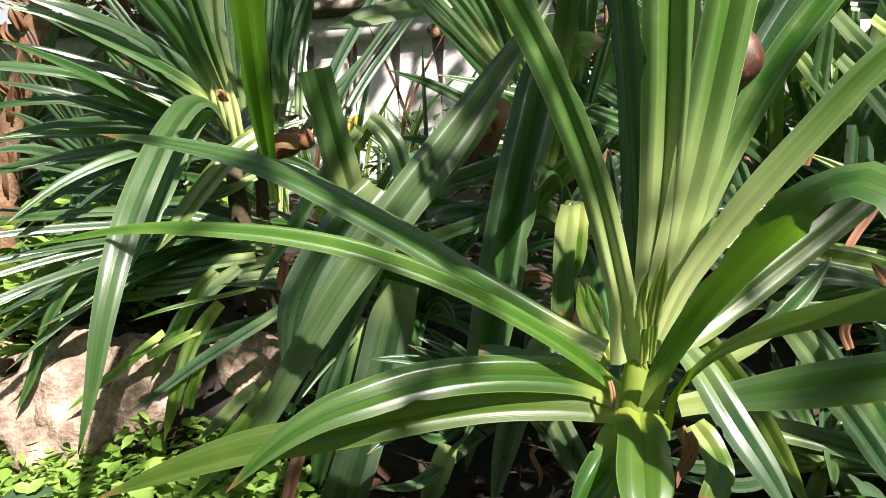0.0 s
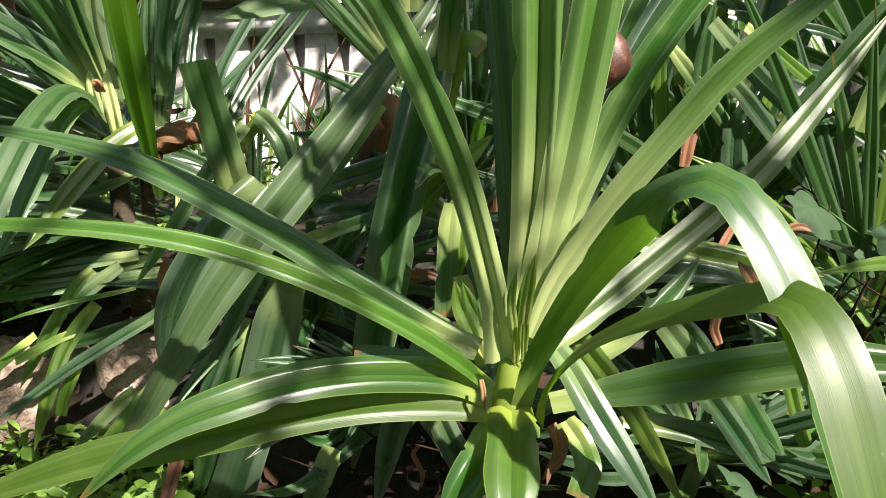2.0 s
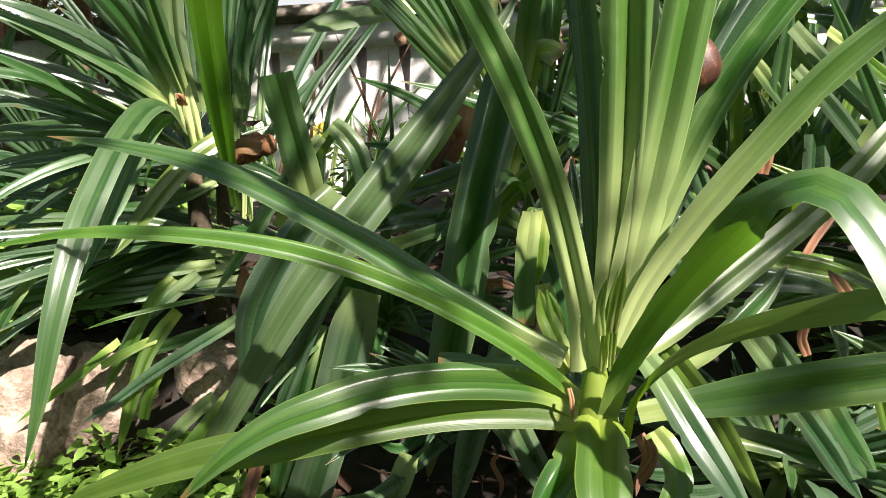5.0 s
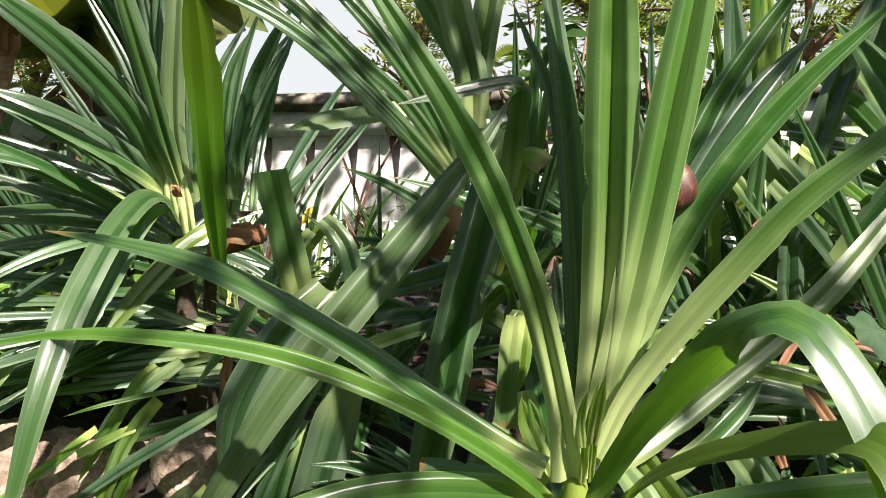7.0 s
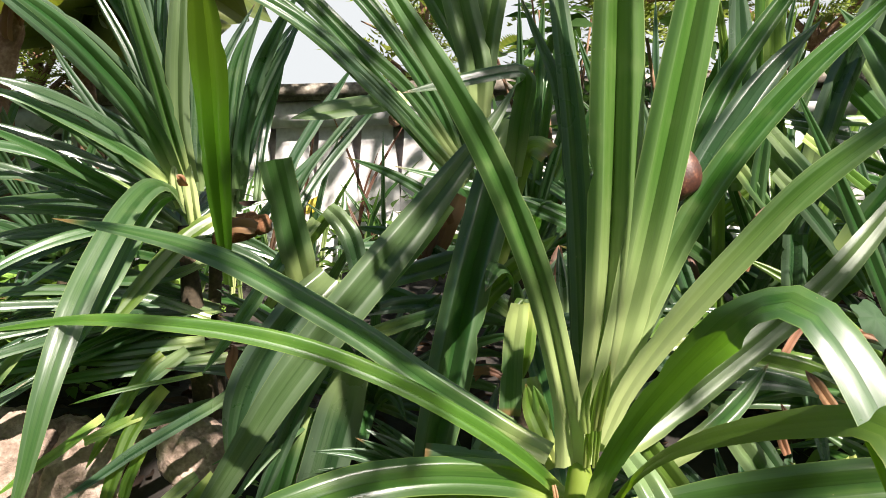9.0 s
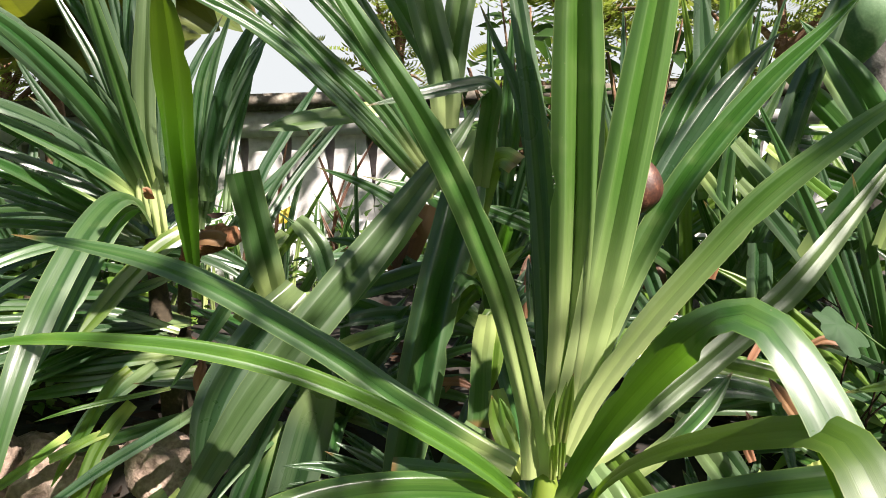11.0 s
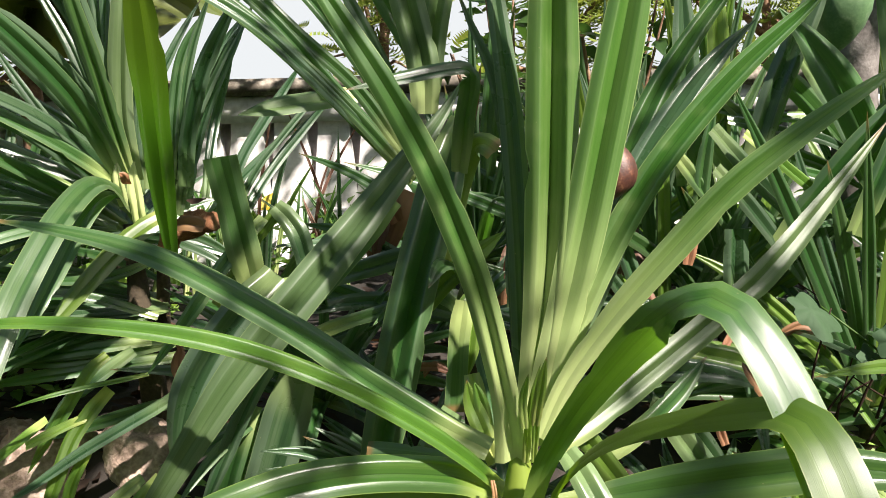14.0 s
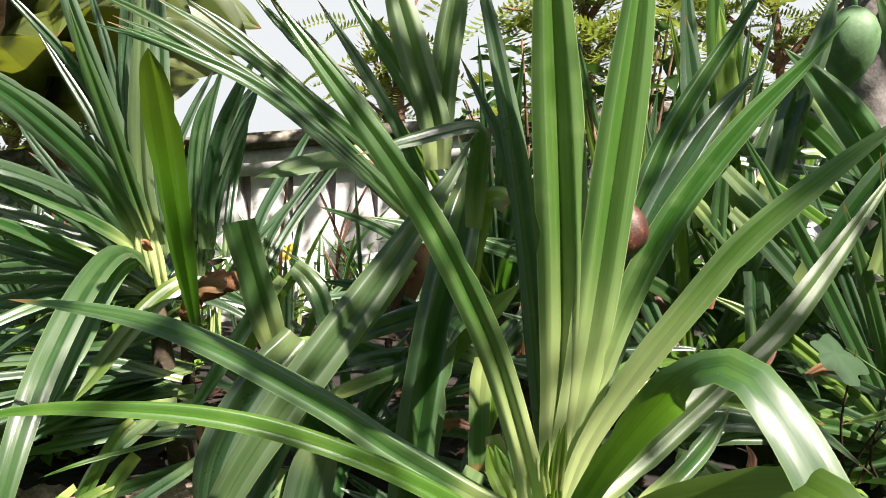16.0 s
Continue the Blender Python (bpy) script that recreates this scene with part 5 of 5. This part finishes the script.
# ---- stones, weeds, litter ----
def stone(x, y, z, size, seed, label):
    rng = random.Random(seed)
    bm = bmesh.new()
    bmesh.ops.create_icosphere(bm, subdivisions=5, radius=1)
    for v in bm.verts:
        c = v.co.copy()
        k = 1 + 0.28 * noise.noise(c * 1.3 + Vector((seed, 0, 0))) + 0.16 * noise.noise(c * 3.2 + Vector((0, seed, 0))) + 0.07 * noise.noise(c * 9) + 0.03 * noise.noise(c * 22)
        v.co = Vector((c.x * size[0], c.y * size[1], c.z * size[2])) * k
    ob = thing("rock", bm, STONE, label, "rock", "rocks of the bank")
    ob.location = (x, y, z)
    ob.rotation_euler = (0, 0, rng.uniform(0, 6))


stone(-1.04, 1.86, 0.27, (0.24, 0.16, 0.22), 1, "large rough beige rock in the bank")
stone(-0.60, 1.93, 0.30, (0.16, 0.12, 0.17), 2, "rounded grey-brown rock in the bank")
stone(-1.42, 2.0, 0.36, (0.14, 0.12, 0.10), 3, "flat grey rock on the bank")
stone(-0.80, 1.88, 0.28, (0.17, 0.11, 0.18), 5, "upright rough beige rock in the bank")
stone(-1.36, 1.80, 0.20, (0.13, 0.1, 0.1), 7, "small rough beige rock in the bank")
stone(-0.36, 1.92, 0.24, (0.15, 0.1, 0.12), 8, "rounded grey-brown rock in the bank")


def scatter(name, label, category, mat, spots, seed, size, lift, many=5):
    """Low leafy growth, or litter, over patches of the ground: (x0, x1, y0, y1, count)."""
    rng = random.Random(seed)
    bm = bmesh.new()
    for x0, x1, y0, y1, count in spots:
        for _ in range(count):
            x, y = rng.uniform(x0, x1), rng.uniform(y0, y1)
            z = ground_height(x, y)
            top = rng.uniform(*lift)
            for j in range(many):
                along, side = any_way(rng, 0.6)
                n = rng.uniform(*size)
                ovate(bm, (x + rng.gauss(0, 0.015), y + rng.gauss(0, 0.015), z + top * rng.uniform(0.4, 1)), along, side, n, n * rng.uniform(0.4, 0.65))
    thing(name, bm, mat, label, category, kind="stuff")


scatter("weeds", "low bright green weeds on the sunlit soil", "weeds", WEED, ((-1.7, -0.3, 1.2, 1.74, 1250), (-1.9, -1.3, 1.7, 2.3, 160), (0.9, 1.8, 1.2, 1.9, 120), (-2.2, -0.9, 2.3, 3.4, 260)), 8, (0.022, 0.06), (0.01, 0.13))
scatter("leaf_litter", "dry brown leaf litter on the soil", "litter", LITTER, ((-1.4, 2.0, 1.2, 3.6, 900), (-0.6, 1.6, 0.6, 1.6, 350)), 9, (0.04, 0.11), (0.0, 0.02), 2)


def lobed_bm(radius, lobes, depth, rng, dish=0.3):
    """A palmate leaf lying in its own xy plane, its stalk at the origin."""
    bm = bmesh.new()
    rings = 4
    n = lobes * 8
    mid = bm.verts.new((0, 0, 0))
    rows = []
    for k in range(1, rings + 1):
        row = []
        for i in range(n):
            a = 2 * math.pi * i / n
            p = abs(math.cos(lobes * a / 2))
            full = radius * (1 - depth * (1 - p ** 1.5)) * (0.75 + 0.25 * math.cos(a)) * (1 + 0.05 * math.sin(a * 31))
            r = full * k / rings
            row.append(bm.verts.new((r * math.cos(a), r * math.sin(a), -dish * r * r / radius - 0.16 * r * (1 - p))))
        rows.append(row)
    for i in range(n):
        bm.faces.new((mid, rows[0][i], rows[0][(i + 1) % n]))
        for r, s in zip(rows, rows[1:]):
            bm.faces.new((r[i], s[i], s[(i + 1) % n], r[(i + 1) % n]))
    return bm


def vine(label, pts, leaves, name="vine"):
    v = tagged(new(name), label, "vine")
    v.location = pts[0]
    base = np.array(pts[0])
    rng = random.Random(2)
    part("stem", tube_bm([np.array(p) - base for p in pts], [0.004, 0.003, 0.002], 6), CROWN, v)
    for (x, y, z), radius, (rx, ry, rz), lobes in leaves:
        ob = part("leaf", lobed_bm(radius, lobes, 0.3, rng), BROAD, v)
        ob.matrix_basis = pose(x - base[0], y - base[1], z - base[2], rx, ry, rz)
    return v


# ---- single things ----
def papaya():
    tree = tagged(new("papaya_tree"), "papaya tree with a smooth grey trunk and a hanging green fruit", "tree")
    x, y = 1.36, 2.12
    g = ground_height(x, y) - 0.03
    tree.location = (x, y, g)
    rng = random.Random(6)
    part("trunk", tube_bm([(0.04, 0, 0), (0.0, 0, 0.9), (0.02, 0.0, 2.2)], [0.06, 0.055, 0.045], 12, wobble=0.03, rng=rng, steps=24), GREYBARK, tree, "grey ringed trunk")
    prof = [(0.0, 0.004), (0.012, 0.016), (0.035, 0.036), (0.07, 0.056), (0.11, 0.067), (0.145, 0.066), (0.175, 0.052), (0.195, 0.03), (0.205, 0.006)]
    for fx, fy, fz, size in ((1.183, 1.9, 1.343, 0.98), (1.45, 2.02, 1.52, 0.8)):
        bm = bmesh.new()
        rings = []
        for z, r in prof:
            rings.append([bm.verts.new((r * (1 + 0.04 * math.cos(5 * a)) * math.cos(a), r * (1 + 0.04 * math.cos(5 * a)) * math.sin(a), z))
                          for a in (2 * math.pi * k / 30 for k in range(30))])
        for p, q in zip(rings, rings[1:]):
            for k in range(30):
                bm.faces.new((p[k], p[(k + 1) % 30], q[(k + 1) % 30], q[k]))
        bm.faces.new(rings[0][::-1]), bm.faces.new(rings[-1])
        fruit = part("fruit", bm, FRUIT, tree, "unripe green papaya")
        fruit.matrix_basis = pose(fx - x, fy - y, fz - g, 4, 6, 0) @ Matrix.Scale(size, 4)
        part("stalk", tube_bm([(0, 0, 0.2), (0.02, 0.03, 0.25), ((x - fx) / size * 0.9, (y - fy) / size * 0.9, 0.29)], [0.007, 0.006, 0.008], 6), FRUIT, fruit)


papaya()


def seed_pod():
    """The brown pod that hangs behind the upright leaves on a thin stalk."""
    bm = bmesh.new()
    rings = []
    for s in range(13):
        f = s / 12
        r = 0.0245 * math.sin(math.pi * min(f * 1.02 + 0.02, 0.995)) ** 0.62 * (0.8 + 0.35 * (1 - f))
        c = (0.006 * math.sin(2.4 * f) - 0.01 * max(0.25 - f, 0) * 4, 0, 0.078 * f)
        rings.append([bm.verts.new((c[0] + r * math.cos(a), r * math.sin(a), c[2])) for a in (2 * math.pi * k / 22 for k in range(22))])
    for p, q in zip(rings, rings[1:]):
        for k in range(22):
            bm.faces.new((p[k], p[(k + 1) % 22], q[(k + 1) % 22], q[k]))
    bm.faces.new(rings[0][::-1]), bm.faces.new(rings[-1])
    pod = thing("seed_pod", bm, POD, "glossy brown seed pod hanging among the upright leaves", "pod")
    pod.location = (0.449, 1.135, 1.047)
    pod.scale = (1.25, 1.25, 1.2)
    part("stalk", tube_bm([(0, 0, 0.076), (-0.02, 0.005, 0.12), (-0.035, 0.0, 0.2)], [0.003, 0.0025, 0.002], 6), BARK, pod)
    part("tip", tube_bm([(-0.004, 0, 0.004), (-0.014, -0.002, -0.006), (-0.022, -0.003, -0.012)], [0.005, 0.003, 0.001], 6), BARK, pod, "dark pointed tip")


seed_pod()


def cut_stump():
    """A sawn-off side stem, raw at the end."""
    rng = random.Random(14)
    s = tagged(new("cut_stem"), "sawn-off orange-brown plant stem lying on the clump", "stem")
    s.location = (-0.515, 2.13, 0.955)
    part("stem", tube_bm([(-0.05, -0.02, -0.10), (-0.02, 0, -0.035), (0.045, -0.01, -0.004), (0.105, -0.03, 0.002)], [0.022, 0.030, 0.034, 0.026], 14, wobble=0.2, rng=rng, steps=18), RED, s)
    part("foot", tube_bm([(-0.045, -0.02, -0.09), (-0.075, 0.02, -0.3), (-0.08, 0.04, -0.56)], [0.018, 0.02, 0.024], 9, wobble=0.08, rng=rng), STEM, s)


cut_stump()


def leaning_trunk():
    rng = random.Random(15)
    x, y = -1.84, 2.72
    g = ground_height(x, y) - 0.04
    t = tagged(new("palm_trunk"), "leaning fibrous brown palm trunk with shredded leaf bases", "trunk")
    t.location = (x, y, g)
    pts = [(0, 0, 0), (0.12, 0, 0.55), (0.30, 0.0, 0.95), (0.50, 0.0, 1.6), (0.62, 0, 2.2)]
    part("stem", tube_bm(pts, [0.05, 0.042, 0.04, 0.038, 0.036], 14, wobble=0.2, rng=rng, steps=60), BARK, t)
    line, _ = spline(pts, 40)
    for k in range(26):
        q = line[6 + k]
        a = rng.uniform(-2.6, -0.5)
        out = np.array((math.cos(a), math.sin(a), 0))
        p = [q + out * 0.04, q + out * 0.075 + np.array((0, 0, 0.05)), q + out * rng.uniform(0.07, 0.11) + np.array((rng.gauss(0, 0.02), 0, rng.uniform(0.08, 0.15)))]
        part("leaf_base", blade_bm(p, rng.uniform(0.02, 0.05), 0.9, fold=1.4, steps=8, rng=rng), DRY, t)


leaning_trunk()
scatter("shrubs", "low dark shrubs along the foot of the wall", "shrubs", CROWN, ((-4.0, 4.0, 3.75, 4.15, 420), (-3.4, -1.3, 2.9, 3.8, 260)), 17, (0.05, 0.11), (0.05, 0.5), 7)
vine("trailing vine with grey-green lobed leaves on the clump",
     [(1.30, 1.75, 0.45), (1.12, 1.5, 0.66), (1.04, 1.46, 0.73), (0.96, 1.5, 0.80)],
     [((0.915, 1.45, 0.805), 0.085, (38, 14, 8), 5), ((1.06, 1.42, 0.745), 0.065, (62, -12, -20), 5), ((1.03, 1.44, 0.70), 0.05, (60, 0, 15), 5), ((0.72, 1.22, 0.36), 0.07, (40, 0, 60), 5), ((0.8, 1.2, 0.30), 0.06, (40, 0, 10), 5)])
vine("young papaya seedling with broad sunlit lobed leaves on the soil",
     [(-1.0, 1.5, 0.15), (-0.98, 1.49, 0.2), (-0.95, 1.46, 0.25)],
     [((-1.0, 1.42, 0.262), 0.12, (12, -6, -10), 7), ((-1.12, 1.4, 0.22), 0.09, (10, 5, 140), 7)], "papaya_seedling")


def grass(x0, x1, y0, y1, count, seed, label):
    rng = random.Random(seed)
    x, y = (x0 + x1) / 2, (y0 + y1) / 2
    tuft = tagged(new("grass_tuft"), label, "grass", "grass tufts")
    tuft.location = (x, y, ground_height(x, y) - 0.02)
    for k in range(count):
        bx, by = rng.uniform(x0, x1) - x, rng.uniform(y0, y1) - y
        h = rng.uniform(0.45, 0.95)
        lx, ly = rng.uniform(-0.35, 0.35), rng.uniform(-0.2, 0.15)
        part("blade", blade_bm([(bx, by, 0), (bx + 0.3 * lx, by + 0.3 * ly, 0.5 * h), (bx + lx, by + ly, h * rng.uniform(0.8, 1.0))], rng.uniform(0.012, 0.03), 0.8, steps=10, rng=rng),
             rng.choice((GREEN, GREEN, GREEN, YELLOW, DRY, BLUE, BLUE)), tuft)


grass(-1.0, -0.2, 3.5, 4.1, 38, 31, "dark grassy tuft with reddish blades before the wall")
grass(0.1, 1.0, 3.4, 4.1, 34, 32, "dark grassy tuft with reddish blades before the wall")
grass(-2.1, -1.2, 3.2, 4.0, 34, 33, "dark grassy tuft with reddish blades before the wall")


def twig(pts, label="thin dry brown stem trailing over the clump"):
    t = thing("dry_twig", tube_bm([np.array(p) - np.array(pts[0]) for p in pts], [0.0035, 0.0025, 0.0015], 5), LITTER, label, "twig", "dry twigs")
    t.location = pts[0]


twigs = random.Random(23)
for k in range(14):
    x, y, z = twigs.uniform(0.95, 1.35), twigs.uniform(1.5, 1.75), twigs.uniform(0.4, 0.6)
    twig([(x, y, z), (x + twigs.uniform(-0.1, 0.1), y - 0.03, z + 0.12), (x + twigs.uniform(-0.25, 0.25), y - 0.05, z + twigs.uniform(0.15, 0.3))])
for k in range(10):
    x, y = twigs.uniform(-0.1, 0.45), twigs.uniform(1.3, 1.6)
    z = ground_height(x, y) + 0.05
    twig([(x, y, z), (x + twigs.uniform(-0.06, 0.06), y - 0.03, z + 0.1), (x + twigs.uniform(-0.15, 0.15), y - 0.05, z + twigs.uniform(0.05, 0.25))])


def mud_nest(x, z):
    bm = bmesh.new()
    bmesh.ops.create_icosphere(bm, subdivisions=3, radius=0.035)
    for v in bm.verts:
        v.co *= 1 + 0.35 * noise.noise(v.co * 40)
        v.co.y *= 0.55
    nest = thing("mud_nest", bm, BARK, "small brown mud nest stuck to the wall", "nest")
    nest.location = (x, 4.225, z)


mud_nest(-0.23, 1.345)
scatter("broad_weeds", "leafy weeds with broad light green leaves on the bank", "weeds", WEED, ((-2.0, -1.15, 1.95, 2.5, 90), (-1.6, -0.9, 2.4, 2.9, 50), (1.0, 1.5, 1.45, 1.8, 30)), 28, (0.07, 0.13), (0.08, 0.42), 4)


def fallen_leaf(x, y, z, size, turn, tint, label):
    bm = bmesh.new()
    ovate(bm, (0, 0, 0), (1, 0, 0), (0, 1, 0), size, size * 0.5, 0.3, 0.3)
    leaf_ob = thing("fallen_leaf", bm, tint, label, "leaf", "fallen leaves")
    leaf_ob.matrix_basis = pose(x, y, z, *turn)


fallen_leaf(-0.70, 3.95, 0.86, 0.14, (50, -30, 60), FALLEN, "bright yellow fallen leaf caught before the wall")
fallen_leaf(-0.47, 2.05, 1.02, 0.05, (40, 10, 20), LITTER, "curled brown fallen leaf on the clump")
